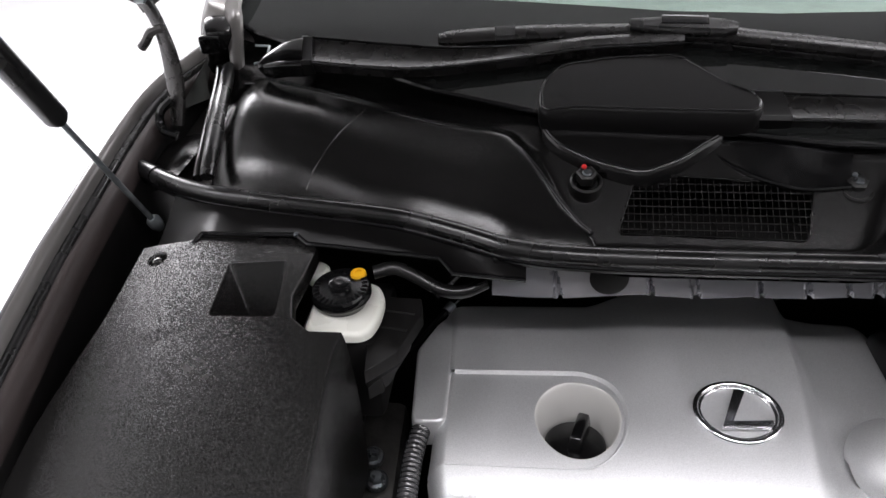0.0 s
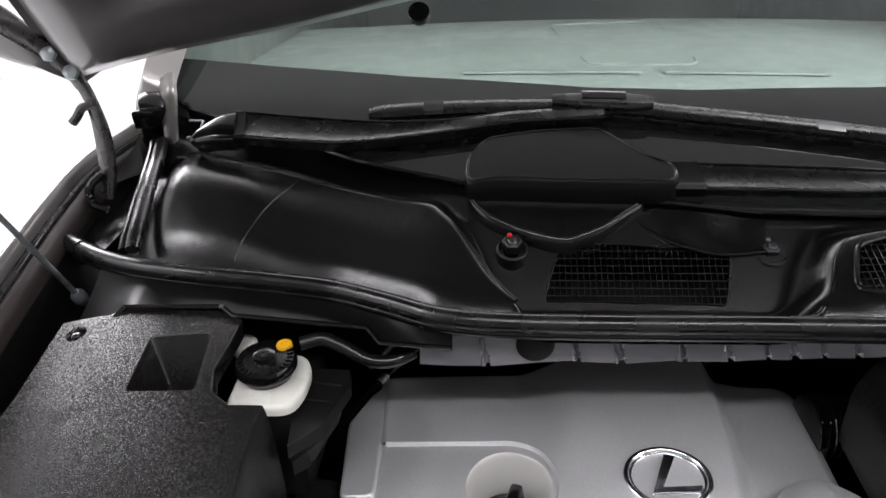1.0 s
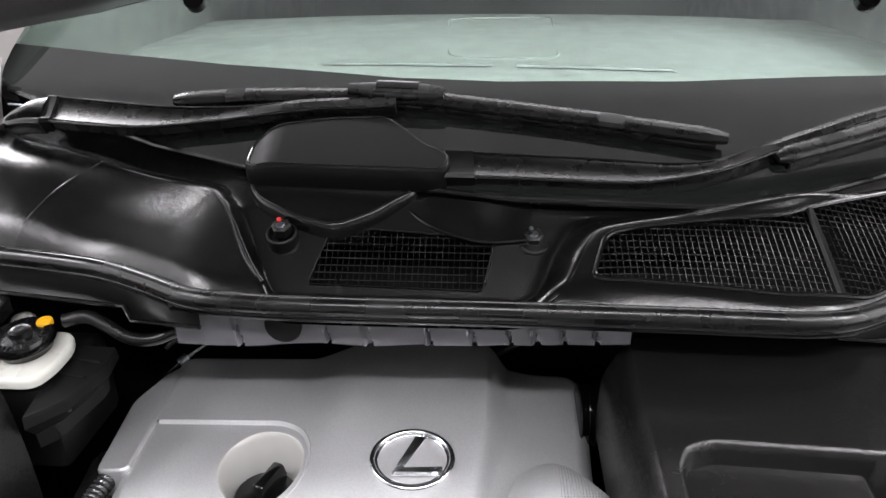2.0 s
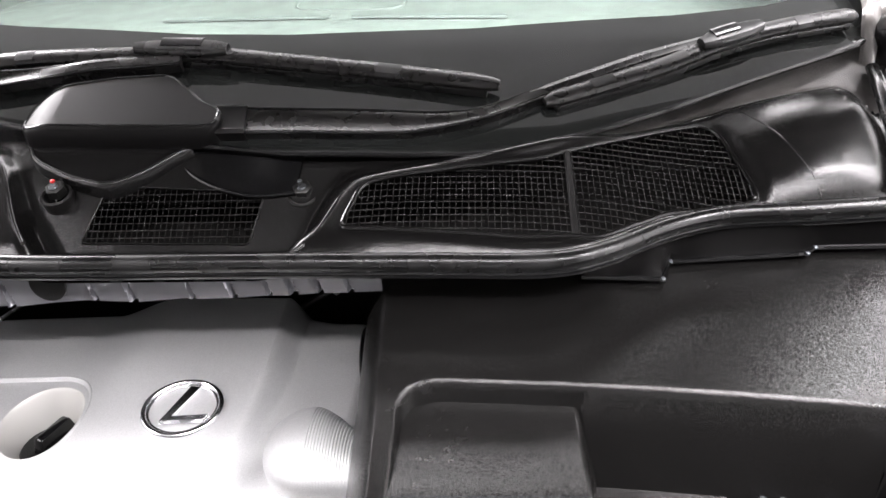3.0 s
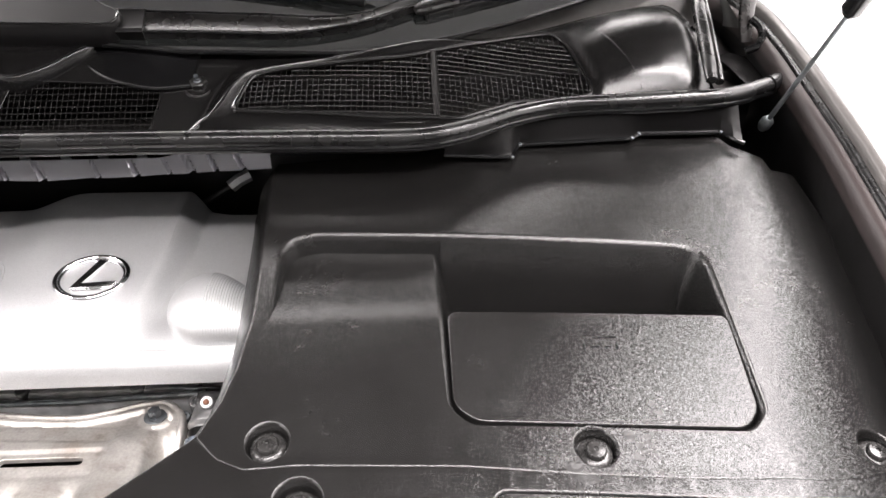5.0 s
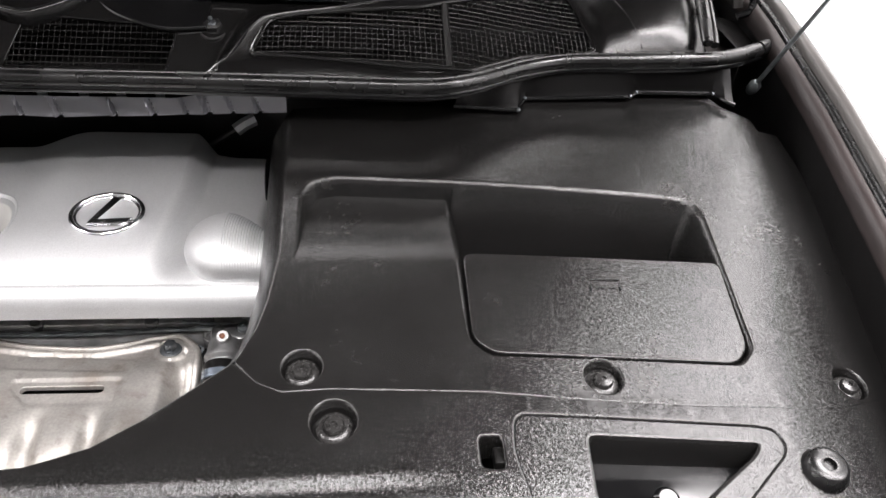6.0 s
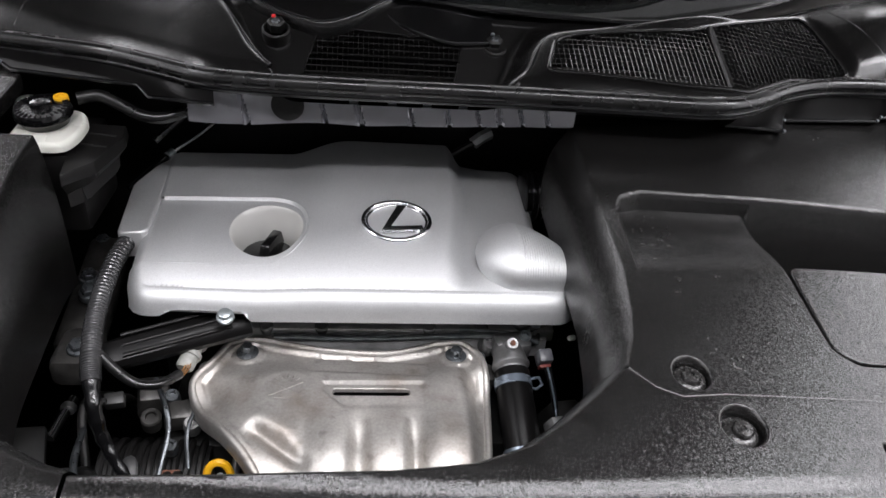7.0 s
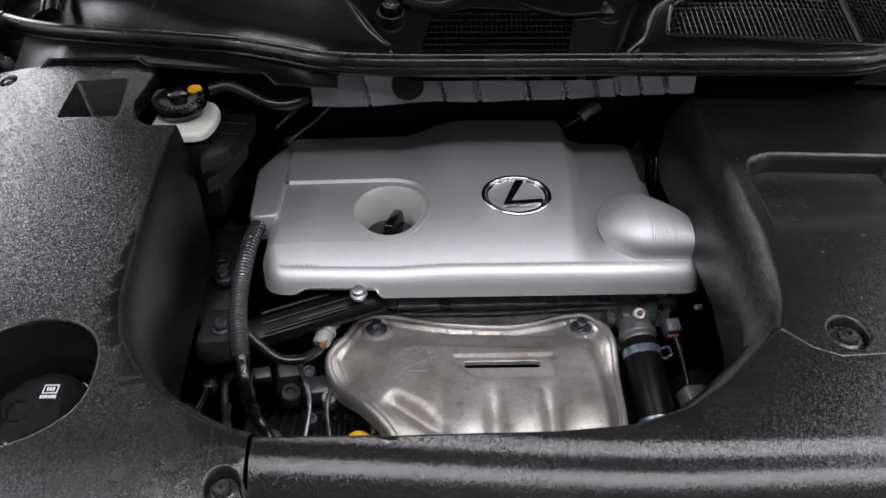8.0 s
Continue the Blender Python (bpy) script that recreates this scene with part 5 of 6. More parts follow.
wiper([(-0.055, 1.1135, 1.2035), (0.025, 1.110, 1.2015), (0.106, 1.105, 1.1995), (0.18, 1.1025, 1.1965), (0.23, 1.109, 1.199), (0.293, 1.1375, 1.2115), (0.36, 1.1675, 1.2245), (0.428, 1.197, 1.2365), (0.512, 1.222, 1.249)],
      [(-0.05, 1.077, 1.185), (0.027, 1.075, 1.184), (0.107, 1.0725, 1.1825), (0.16, 1.076, 1.1835), (0.228, 1.0925, 1.191), (0.295, 1.122, 1.204), (0.361, 1.151, 1.2155), (0.426, 1.1795, 1.2275), (0.508, 1.206, 1.242)],
      ([(-0.090, 1.116, 1.207), (-0.052, 1.115, 1.207)], [(-0.088, 1.074, 1.187), (-0.048, 1.073, 1.187)]), None,
      [(0.30, 1.120, 1.200), (0.437, 1.172, 1.222), (0.519, 1.209, 1.241), (0.603, 1.239, 1.253), (0.706, 1.265, 1.261)], 0.55,
      "black wiper with a long bent arm resting on the glass")


def pivot_shroud():
    c = thing("wiper_pivot_shroud", (-0.21, 1.06, 1.13), "glossy black moulded shroud round the wiper pivot", "shroud")
    up = fillet([(-0.316, 1.082), (-0.315, 1.122), (-0.300, 1.146), (-0.23, 1.160), (-0.158, 1.164), (-0.13, 1.137), (-0.107, 1.114), (-0.080, 1.101), (-0.082, 1.074), (-0.2, 1.077)], 0.014, 4)
    dn = fillet([(-0.313, 1.092), (-0.309, 1.080), (-0.297, 1.065), (-0.255, 1.049), (-0.207, 1.038), (-0.16, 1.054), (-0.116, 1.080), (-0.118, 1.092)], 0.012, 4)
    zu = lambda x, y: 1.193 + 0.4 * (y - 1.08) + 0.006 * ss(-0.318, -0.28, x)
    zd = lambda x, y: 1.165 + 0.55 * (y - 1.07) - 0.006 * ss(1.07, 1.04, y)
    for nm, loop, zf in (("upper_shell", up, zu), ("lower_shell", dn, zd)):
        bm = bmesh.new()
        sheet(bm, dense(loop, 0.01), [], zf, 0.02)
        skirt(bm, dense(loop, 0.01), [(0, 0), (0.0018, 0.0005), (0.0034, 0.0022), (0.004, 0.006), (0.0035, 0.022), (0.0, 0.03)], zf)
        bmesh.ops.recalc_face_normals(bm, faces=bm.faces[:])
        sh = part(nm, bm, SHROUD if nm == "upper_shell" else COWL, c)
        ring = dense(loop, 0.01)
        # Bead added to outline the shell with a highlight.
        part("highlight_bead", make(tube, [(x, y, zf(x, y) - 0.0004) for x, y in ring + ring[:1]], 0.0017, 8, False), GLOSS, sh)
    bm = bmesh.new()
    line = [(-0.13, 1.072, 1.150), (-0.105, 1.055, 1.138), (-0.075, 1.042, 1.130), (-0.035, 1.034, 1.124), (0.012, 1.037, 1.126)]
    low = [(x + 0.012, y + 0.055, z + 0.056) for x, y, z in line]
    grid(bm, [spline(line, 6), spline(low, 6)])
    tube(bm, spline(line, 6), 0.003, 8)
    part("link_bracket", bm, GLOSS, c)


pivot_shroud()

# ---- body: fenders, pillars, hood ----


def fender(s):
    """s: -1 or 1. A fender with its edge, gutter and inner trim."""
    def edge(y):
        return interp(y, [(-0.05, 0.70), (0.4, 0.75), (0.743, 0.804), (0.9, 0.828), (1.11, 0.848), (1.2, 0.852), (1.26, 0.846), (1.34, 0.82), (1.42, 0.78)]) - 0.004 * (s + 1), 1.12 + 0.2 * (y - 0.95) - 0.6 * max(0, 0.45 - y) ** 2
    c = thing("fender", (s * 0.9, 0.8, 0.6), "dark glossy car fender with an inner plastic trim", "fender")
    ys = [lerp(-0.05, 1.42, i / 50) for i in range(51)]
    skin = [(0.0, 0.0), (0.003, 0.0005), (0.0065, -0.002), (0.009, -0.008), (0.012, -0.02), (0.024, -0.08), (0.04, -0.18), (0.05, -0.3), (0.045, -0.55), (0.0, -0.72)]
    inner = [(0.0, 0.0), (-0.003, -0.001), (-0.007, -0.005), (-0.009, -0.015)]
    trim = [(-0.009, -0.014), (-0.013, -0.0135), (-0.017, -0.016), (-0.018, -0.022)]
    band = [(-0.018, -0.020), (-0.023, -0.0205), (-0.028, -0.025), (-0.032, -0.036), (-0.033, -0.046)]
    side = [(-0.033, -0.044), (-0.031, -0.06), (-0.025, -0.1), (-0.027, -0.14), (-0.05, -0.3)]
    for nm, prof, mat, lab in (("skin", skin, PAINT_DK, ""), ("flange", inner, PAINT, "thin glossy edge"), ("inner_trim", trim, RUBBER, "black rubber strip"),
                               ("gutter", band, TRIMSIDE, "brown-black grained shelf"), ("inner_wall", side, MATTE, "dark inner wall")):
        bm = bmesh.new()
        rows = []
        for y in ys:
            ex, ez = edge(y)
            rows.append([(s * (ex + dx), y, ez + dz) for dx, dz in prof])
        grid(bm, rows)
        bmesh.ops.recalc_face_normals(bm, faces=bm.faces[:])
        part(nm, bm, mat, c, lab, smooth=50)


def a_pillar(s):
    c = thing("windscreen_pillar", (s * 0.75, 1.3, 1.2), "grey painted windscreen pillar foot with a black corner trim", "pillar")
    bm = bmesh.new()
    a = [(s * 0.712, 1.287, 1.218), (s * 0.722, 1.312, 1.288), (s * 0.70, 1.75, 1.53), (s * 0.64, 2.1, 1.72)]
    b = [(s * 0.79, 1.302, 1.188), (s * 0.795, 1.342, 1.268), (s * 0.78, 1.75, 1.50), (s * 0.72, 2.1, 1.70)]
    m = [(s * 0.752, 1.280, 1.233), (s * 0.765, 1.312, 1.308), (s * 0.745, 1.74, 1.545), (s * 0.69, 2.09, 1.735)]
    grid(bm, [spline(a, 8), spline(m, 8), spline(b, 8)])
    bmesh.ops.recalc_face_normals(bm, faces=bm.faces[:])
    part("post", bm, PAINT, c)
    bm = bmesh.new()
    block(bm, (s * 0.752, 1.268, 1.222), (0.05, 0.05, 0.075), Euler((0.45, 0, s * -0.3)).to_matrix(), 0.012, 0.8)
    part("corner_trim", bm, COWL, c, "black plastic corner trim")
    part("foot", make(slab_along, spline([(s * 0.735, 1.285, 1.275), (s * 0.727, 1.262, 1.255), (s * 0.726, 1.25, 1.222), (s * 0.728, 1.245, 1.175)], 5), lambda f: lerp(0.03, 0.018, f), lambda f: 0.012, (s * 0.3, -0.9, 0.2)), PAINT, c, "folded grey pillar foot")
    bm = bmesh.new()
    block(bm, (s * 0.756, 1.239, 1.229), (0.028, 0.012, 0.026), Euler((0.45, 0, s * -0.3)).to_matrix(), 0.004)
    part("foam_block", bm, GLOSS, c, "glossy black filler block")
    bm = bmesh.new()
    grid(bm, [[(s * 0.73, 1.10, 1.085), (s * 0.79, 1.12, 1.07), (s * 0.86, 1.13, 1.06)], [(s * 0.74, 1.22, 1.12), (s * 0.79, 1.23, 1.10), (s * 0.86, 1.24, 1.09)], [(s * 0.75, 1.36, 1.18), (s * 0.79, 1.37, 1.16), (s * 0.86, 1.38, 1.14)]])
    grid(bm, [[(s * 0.62, 1.15, 1.09), (s * 0.75, 1.15, 1.075)], [(s * 0.62, 1.42, 1.12), (s * 0.75, 1.42, 1.12)]])
    part("hinge_well", bm, PAINT_DK, c)


HINGE_METAL = material("painted_hinge_steel", (0.035, 0.033, 0.032), 0.3, metal=0.4, vary=0.2, vscale=25, coat=0.3)
HINGE = (1.255, 1.240)
OPEN = radians(-52)


def hood_point(x, y, h=0.0):
    """A place on the closed hood, turned up about its hinge."""
    z = 1.24 + 0.13 * (y - 1.25) + 0.02 * (1 - (x / 0.85) ** 2) - 0.35 * max(0, 0.35 - y) ** 2 + h
    dy, dz = y - HINGE[0], z - HINGE[1]
    return (x, HINGE[0] + dy * math.cos(OPEN) - dz * math.sin(OPEN), HINGE[1] + dy * math.sin(OPEN) + dz * math.cos(OPEN))


def hood():
    c = thing("hood", (0, HINGE[0], HINGE[1]), "open grey car hood seen from below", "hood")
    rear = lambda x: interp(abs(x), [(0.0, 1.06), (0.2, 1.068), (0.353, 1.085), (0.44, 1.110), (0.528, 1.135), (0.61, 1.152), (0.676, 1.167), (0.761, 1.192), (0.84, 1.22)])
    front = lambda x: 0.10 + 0.22 * (x / 0.82) ** 2
    half = lambda v: lerp(0.835, 0.74, v)
    n, m = 48, 40
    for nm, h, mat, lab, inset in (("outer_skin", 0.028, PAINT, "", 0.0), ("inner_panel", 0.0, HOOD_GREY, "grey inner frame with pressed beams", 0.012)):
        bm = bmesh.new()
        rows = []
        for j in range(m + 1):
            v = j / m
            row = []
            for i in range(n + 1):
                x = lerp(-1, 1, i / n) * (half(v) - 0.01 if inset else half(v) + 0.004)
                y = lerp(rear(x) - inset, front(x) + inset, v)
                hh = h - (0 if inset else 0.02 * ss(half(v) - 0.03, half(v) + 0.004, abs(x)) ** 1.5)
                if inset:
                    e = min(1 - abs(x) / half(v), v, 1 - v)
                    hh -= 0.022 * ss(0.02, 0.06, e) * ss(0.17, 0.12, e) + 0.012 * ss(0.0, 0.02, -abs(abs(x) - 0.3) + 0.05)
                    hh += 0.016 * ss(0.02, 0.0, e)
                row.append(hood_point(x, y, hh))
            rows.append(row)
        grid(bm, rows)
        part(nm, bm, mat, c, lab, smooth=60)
    bm = bmesh.new()
    pad = [[hood_point(x, y, -0.03) for x in [lerp(-0.62, 0.62, i / 24) for i in range(25)]] for y in [lerp(0.14, 0.99, j / 20) for j in range(21)]]
    grid(bm, pad)
    edge = [Vector(p) for p in pad[0] + [r[-1] for r in pad[1:]] + pad[-1][-2::-1] + [r[0] for r in pad[-2:0:-1]]]
    tube(bm, edge + edge[:1], 0.008, 6, False)
    part("insulation_pad", bm, FELT, c, "dark felt insulation pad")
    for s in (-1, 1):
        bm = bmesh.new()
        a = spline([(s * 0.81, 1.195, 1.295), (s * 0.845, 1.15, 1.34), (s * 0.885, 1.118, 1.385)], 5)
        b = spline([(s * 0.822, 1.188, 1.296), (s * 0.868, 1.168, 1.318), (s * 0.93, 1.142, 1.352)], 5)
        grid(bm, [a, [p.lerp(q, 0.5) + Vector((0, -0.004, -0.004)) for p, q in zip(a, b)], b])
        part("side_flange", bm, PAINT, c, "pale turned-down hood edge")
    for x in (-0.37, 0.37):
        bm = bmesh.new()
        lathe(bm, [(0.012, -0.006), (0.012, 0.004), (0.009, 0.008), (0.004, 0.008)], hood_point(x, rear(x) - 0.01, -0.006), (0, 0.8, -0.6), 14)
        part("rubber_buffer", bm, RUBBER, c)
    for s in (-1, 1):
        bm = bmesh.new()
        line = spline([(s * 0.80, 1.185, 1.135), (s * 0.797, 1.195, 1.175), (s * 0.797, 1.20, 1.215), (s * 0.80, 1.20, 1.25), (s * 0.807, 1.195, 1.285), (s * 0.82, 1.18, 1.315), (s * 0.857, 1.136, 1.375), (s * 0.896, 1.122, 1.40)], 6)
        slab_along(bm, line, lambda f: lerp(0.02, 0.024, ss(0, 0.4, f)) + 0.006 * math.sin(f * 9), lambda f: 0.010, (s * 0.3, -0.8, 0.5))
        h = part("hinge_arm", bm, HINGE_METAL, c, "painted steel hinge arm")
        part("hook", make(tube, spline([(s * 0.795, 1.195, 1.262), (s * 0.812, 1.195, 1.256), (s * 0.822, 1.195, 1.244), (s * 0.83, 1.195, 1.236)], 5), 0.006, 8), HINGE_METAL, h)
        part("foot", make(tube, spline([(s * 0.80, 1.185, 1.17), (s * 0.815, 1.175, 1.155), (s * 0.813, 1.168, 1.135), (s * 0.795, 1.17, 1.125)], 5), 0.006, 8), GLOSS, h)
        for k in (0.66, 0.75, 0.9):
            p = line[int(k * (len(line) - 1))]
            part("bolt", make(lathe, [(0.010, 0), (0.010, 0.006), (0.006, 0.008)], p + Vector((s * -0.004, -0.008, 0.004)), (0, -0.8, 0.3), 6), BOLT, h)
        g = thing("gas_strut", (s * 0.79, 1.055, 1.055), "black gas strut holding up the hood", "gas strut", "hood gas struts")
        a, d = Vector((s * 0.79, 1.055, 1.055)), STRUT[s]
        part("rod", make(tube, [a, a + d * 0.22], 0.0034, 12), BOLT, g, "plain steel piston rod")
        part("cylinder", make(tube, [a + d * k for k in (0.205, 0.212, 0.3, 0.45, 0.6)], lambda f: 0.008 if f < 0.1 else 0.0125, 14), RUBBER, g)
        part("ball_end", make(lathe, [(0.006, -0.012), (0.009, -0.004), (0.009, 0.006), (0.005, 0.012)], a, d, 12), BOLT, g)


STRUT = {-1: Vector((-0.01, -0.165, 0.262)).normalized(), 1: Vector((0.01, -0.165, 0.262)).normalized()}
for side in (-1, 1):
    fender(side)
    a_pillar(side)
hood()

# ---- brake fluid reservoir ----


def brake_reservoir():
    c = thing("brake_fluid_reservoir", (-0.517, 0.9, 0.98), "cream plastic brake fluid reservoir with a black cap", "reservoir")
    body = fillet([(-0.549, 0.877), (-0.492, 0.877), (-0.485, 0.90), (-0.484, 0.93), (-0.494, 0.952), (-0.54, 0.948), (-0.549, 0.93)], 0.010, 4)
    bm = bmesh.new()
    zf = lambda x, y: 1.034 + 0.1 * (y - 0.884)
    sheet(bm, body, [], zf, 0.02)
    skirt(bm, body, roundover(0.006, 0.011, 4), zf)
    bmesh.ops.recalc_face_normals(bm, faces=bm.faces[:])
    part("tank", bm, RESERVOIR, c)
    part("mount", make(block, (-0.522, 0.935, 0.966), (0.09, 0.12, 0.105), None, 0.01), MATTE, c, "black mounting block")
    ax = (-0.02, -0.12, 1)
    cc = (-0.522, 0.9205, 1.039)
    bm = bmesh.new()
    lathe(bm, [(0.026, 0.0), (0.0285, 0.007), (0.0318, 0.010), (0.0318, 0.0165), (0.0295, 0.0205), (0.023, 0.0205), (0.012, 0.0205), (0.011, 0.026), (0.008, 0.027), (0.003, 0.0265)], cc, ax, 40)
    cap = part("cap", bm, GLOSS, c, "black ribbed screw cap")
    q = Vector(ax).normalized().to_track_quat("Z", "Y")
    for k in range(28):
        a = 2 * math.pi * k / 28
        p = Vector(cc) + q @ Vector((0.0255 * math.cos(a), 0.0255 * math.sin(a), 0.0212))
        part("rib", make(block, p, (0.006, 0.0012, 0.0016), (q @ Euler((0, 0, a)).to_quaternion()).to_matrix()), GLOSS, cap, smooth=0)
    yb = Vector((-0.507, 0.937, 1.0655))
    y = part("yellow_plug", make(lathe, [(0.0085, -0.006), (0.0085, -0.002), (0.0078, -0.0005), (0.0045, -0.0005), (0.004, -0.002)], yb, ax, 16), YELLOW, c, "small yellow plug")
    part("vacuum_hose", make(tube, spline([(-0.493, 0.948, 1.058), (-0.47, 0.955, 1.060), (-0.445, 0.950, 1.052), (-0.42, 0.943, 1.042), (-0.395, 0.944, 1.04), (-0.372, 0.955, 1.045)], 8), 0.0075, 12), RUBBER, c, "black cloth-covered hose")
    part("second_filler", make(lathe, [(0.014, 0.0), (0.014, 0.012), (0.011, 0.016)], (-0.565, 0.982, 1.026), ax, 20), RESERVOIR, c)
    b = thing("fuse_bracket", (-0.46, 0.89, 0.98), "angular black plastic bracket beside the reservoir", "bracket")
    top = [(-0.491, 0.912), (-0.486, 0.952), (-0.444, 0.950), (-0.441, 0.926), (-0.459, 0.869), (-0.486, 0.842)]
    zt = lambda x, y: 1.018 + 0.12 * (y - 0.9)
    bm = bmesh.new()
    sheet(bm, top, [], zt, 0.03)
    skirt(bm, dense(top, 0.02), [(0, 0), (0.0012, 0.0006), (0.002, 0.003), (0.003, 0.014), (-0.012, 0.032), (-0.014, 0.05)], zt)
    bmesh.ops.recalc_face_normals(bm, faces=bm.faces[:])
    part("body", bm, MATTE, b, smooth=25)
    for x0, y0, x1, y1 in ((-0.484, 0.905, -0.452, 0.90), (-0.480, 0.93, -0.447, 0.925)):
        part("rib", make(tube, [(x0, y0, zt(x0, y0) + 0.0005), (x1, y1, zt(x1, y1) + 0.0005)], 0.0018, 6), MATTE, b)
    part("lid_clip", make(block, (-0.463, 0.872, zt(-0.463, 0.872) - 0.012), (0.012, 0.008, 0.016), Euler((0, 0, 0.9)).to_matrix(), 0.002), GLOSS, b, "black snap clip")


brake_reservoir()


def washer_bottle():
    c = thing("washer_bottle", (-0.55, 0.512, 0.9), "black screen washer filler cap in a round opening", "washer filler")
    ax = (0, -0.22, 1)
    cc = Vector((-0.548, 0.516, 0.938))
    part("cap", make(lathe, [(0.0385, -0.004), (0.039, 0.004), (0.037, 0.0085), (0.031, 0.0105), (0.004, 0.0115)], cc, ax, 40), GLOSS, c, "smooth black cap")
    part("neck", make(lathe, [(0.038, -0.05), (0.038, -0.01), (0.041, -0.006), (0.041, -0.003)], cc, ax, 32), RESERVOIR, c, "cream plastic neck")
    q = Vector(ax).normalized().to_track_quat("Z", "Y")
    for dx, dy, w, h in ((0, 0.0065, 0.02, 0.0012), (0, -0.0065, 0.02, 0.0012), (-0.0095, 0, 0.0012, 0.013), (0.0095, 0, 0.0012, 0.013), (-0.004, 0, 0.0022, 0.006), (0, 0, 0.0022, 0.006), (0.004, 0, 0.0022, 0.006),
                         *[(-0.0095 + 0.0038 * k, -0.0125, 0.0024, 0.005) for k in range(6)]):
        part("printed_bar", make(block, cc + q @ Vector((dx * 0.6 + 0.004, dy * 0.6 + 0.019, 0.0113)), (w * 0.6, h * 0.6, 0.0012), q.to_matrix()), WHITE_INK, c, "white printed bar", smooth=0)
    bm = bmesh.new()
    for k in range(6):
        a = k * math.pi / 3 + 0.5
        block(bm, cc + q @ Vector((-0.016 + 0.0105 * math.cos(a), -0.001 + 0.009 * math.sin(a), 0.0112)), (0.002, 0.0075, 0.0016), (q @ Euler((0, 0, a)).to_quaternion()).to_matrix())
    part("embossed_mark", bm, GLOSS, c, smooth=0)


washer_bottle()

# ---- engine bay depth ----
CASTING = material("dark_casting", (0.05, 0.048, 0.045), 0.45, metal=0.5, vary=0.4, vscale=40, grain=0.5, gscale=300)


def engine_parts():
    e = thing("engine_block", (-0.15, 0.85, 0.55), "dark cast engine block below the covers", "engine")
    bm = bmesh.new()
    block(bm, (-0.16, 0.945, 0.75), (0.50, 0.20, 0.18), None, 0.02)
    block(bm, (-0.16, 0.79, 0.64), (0.46, 0.16, 0.16), None, 0.02)
    part("block", bm, DARKMETAL, e)
    bm = bmesh.new()
    block(bm, (-0.10, 0.840, 0.797), (0.42, 0.024, 0.020), None, 0.004)
    block(bm, (-0.10, 0.829, 0.781), (0.40, 0.014, 0.030), None, 0.003)
    rail = part("cam_cover_rail", bm, RAIL, e, "grey cast rail")
    for x in (-0.27, -0.2, -0.06, 0.01):
        part("boss", make(lathe, [(0.009, -0.012), (0.009, 0.004), (0.007, 0.006)], (x, 0.832, 0.806), (0, -0.4, 1), 12), ALU, rail)
    part("fuel_pipe", make(tube, spline([(-0.26, 0.822, 0.798), (-0.15, 0.820, 0.798), (-0.05, 0.822, 0.80), (0.03, 0.812, 0.812)], 6), 0.004, 8), BOLT, e, "thin bright pipe")
    for x, y, z in ((0.072, 0.80, 0.848), (-0.03, 0.822, 0.84), (-0.13, 0.822, 0.84)):
        part("bolt", make(lathe, [(0.009, -0.008), (0.009, 0.003), (0.006, 0.005)], (x, y, z), (0, -0.3, 1), 6), BOLT, e)
    # lugs, studs and pipes on the cylinder head
    for x, y, z, r, h, mat in ((0.066, 0.838, 0.815, 0.013, 0.03, ALU), (0.082, 0.826, 0.800, 0.009, 0.026, ALU), (0.018, 0.806, 0.803, 0.010, 0.018, ALU), (0.004, 0.792, 0.792, 0.008, 0.016, DARKBOLT),
                               (0.062, 0.800, 0.822, 0.008, 0.012, BOLT), (-0.335, 0.775, 0.785, 0.011, 0.02, ALU), (-0.372, 0.745, 0.77, 0.009, 0.022, DARKBOLT), (-0.392, 0.72, 0.76, 0.012, 0.02, CASTING),
                               (-0.345, 0.715, 0.755, 0.010, 0.018, ALU), (-0.365, 0.69, 0.745, 0.008, 0.016, DARKBOLT)):
        part("lug", make(lathe, [(r, -h), (r, 0.0), (r * 0.85, 0.002), (r * 0.5, 0.002), (r * 0.45, -0.002)], (x, y, z), (0.1, -0.35, 1), 14), mat, e)
    for x, y, z, sx, sy, sz, mat in ((0.088, 0.842, 0.795, 0.04, 0.02, 0.03, ALU), (0.030, 0.824, 0.79, 0.05, 0.02, 0.02, ALU), (0.012, 0.776, 0.77, 0.02, 0.03, 0.03, CASTING), (-0.352, 0.735, 0.75, 0.06, 0.03, 0.03, CASTING), (-0.40, 0.765, 0.75, 0.04, 0.04, 0.04, CASTING)):
        part("casting", make(block, (x, y, z), (sx, sy, sz), Euler((0.3, 0.1, 0.25)).to_matrix(), 0.005, 0.85), mat, e)
    for pts, r, mat in (([(-0.02, 0.828, 0.808), (0.03, 0.818, 0.812), (0.06, 0.815, 0.808), (0.085, 0.81, 0.80)], 0.0028, BOLT), ([(-0.39, 0.752, 0.79), (-0.372, 0.715, 0.785), (-0.365, 0.69, 0.765), (-0.37, 0.65, 0.74)], 0.003, DARKBOLT),
                        ([(-0.33, 0.76, 0.775), (-0.345, 0.70, 0.765), (-0.34, 0.66, 0.74)], 0.0025, DARKBOLT), ([(-0.47, 0.72, 0.74), (-0.46, 0.66, 0.75), (-0.44, 0.61, 0.74)], 0.004, DARKBOLT)):
        part("thin_pipe", make(tube, spline(pts, 6), r, 8), mat, e)
    # thermostat housing and hose neck
    bm = bmesh.new()
    block(bm, (0.045, 0.800, 0.802), (0.05, 0.03, 0.034), Euler((0.2, 0, 0.2)).to_matrix(), 0.008)
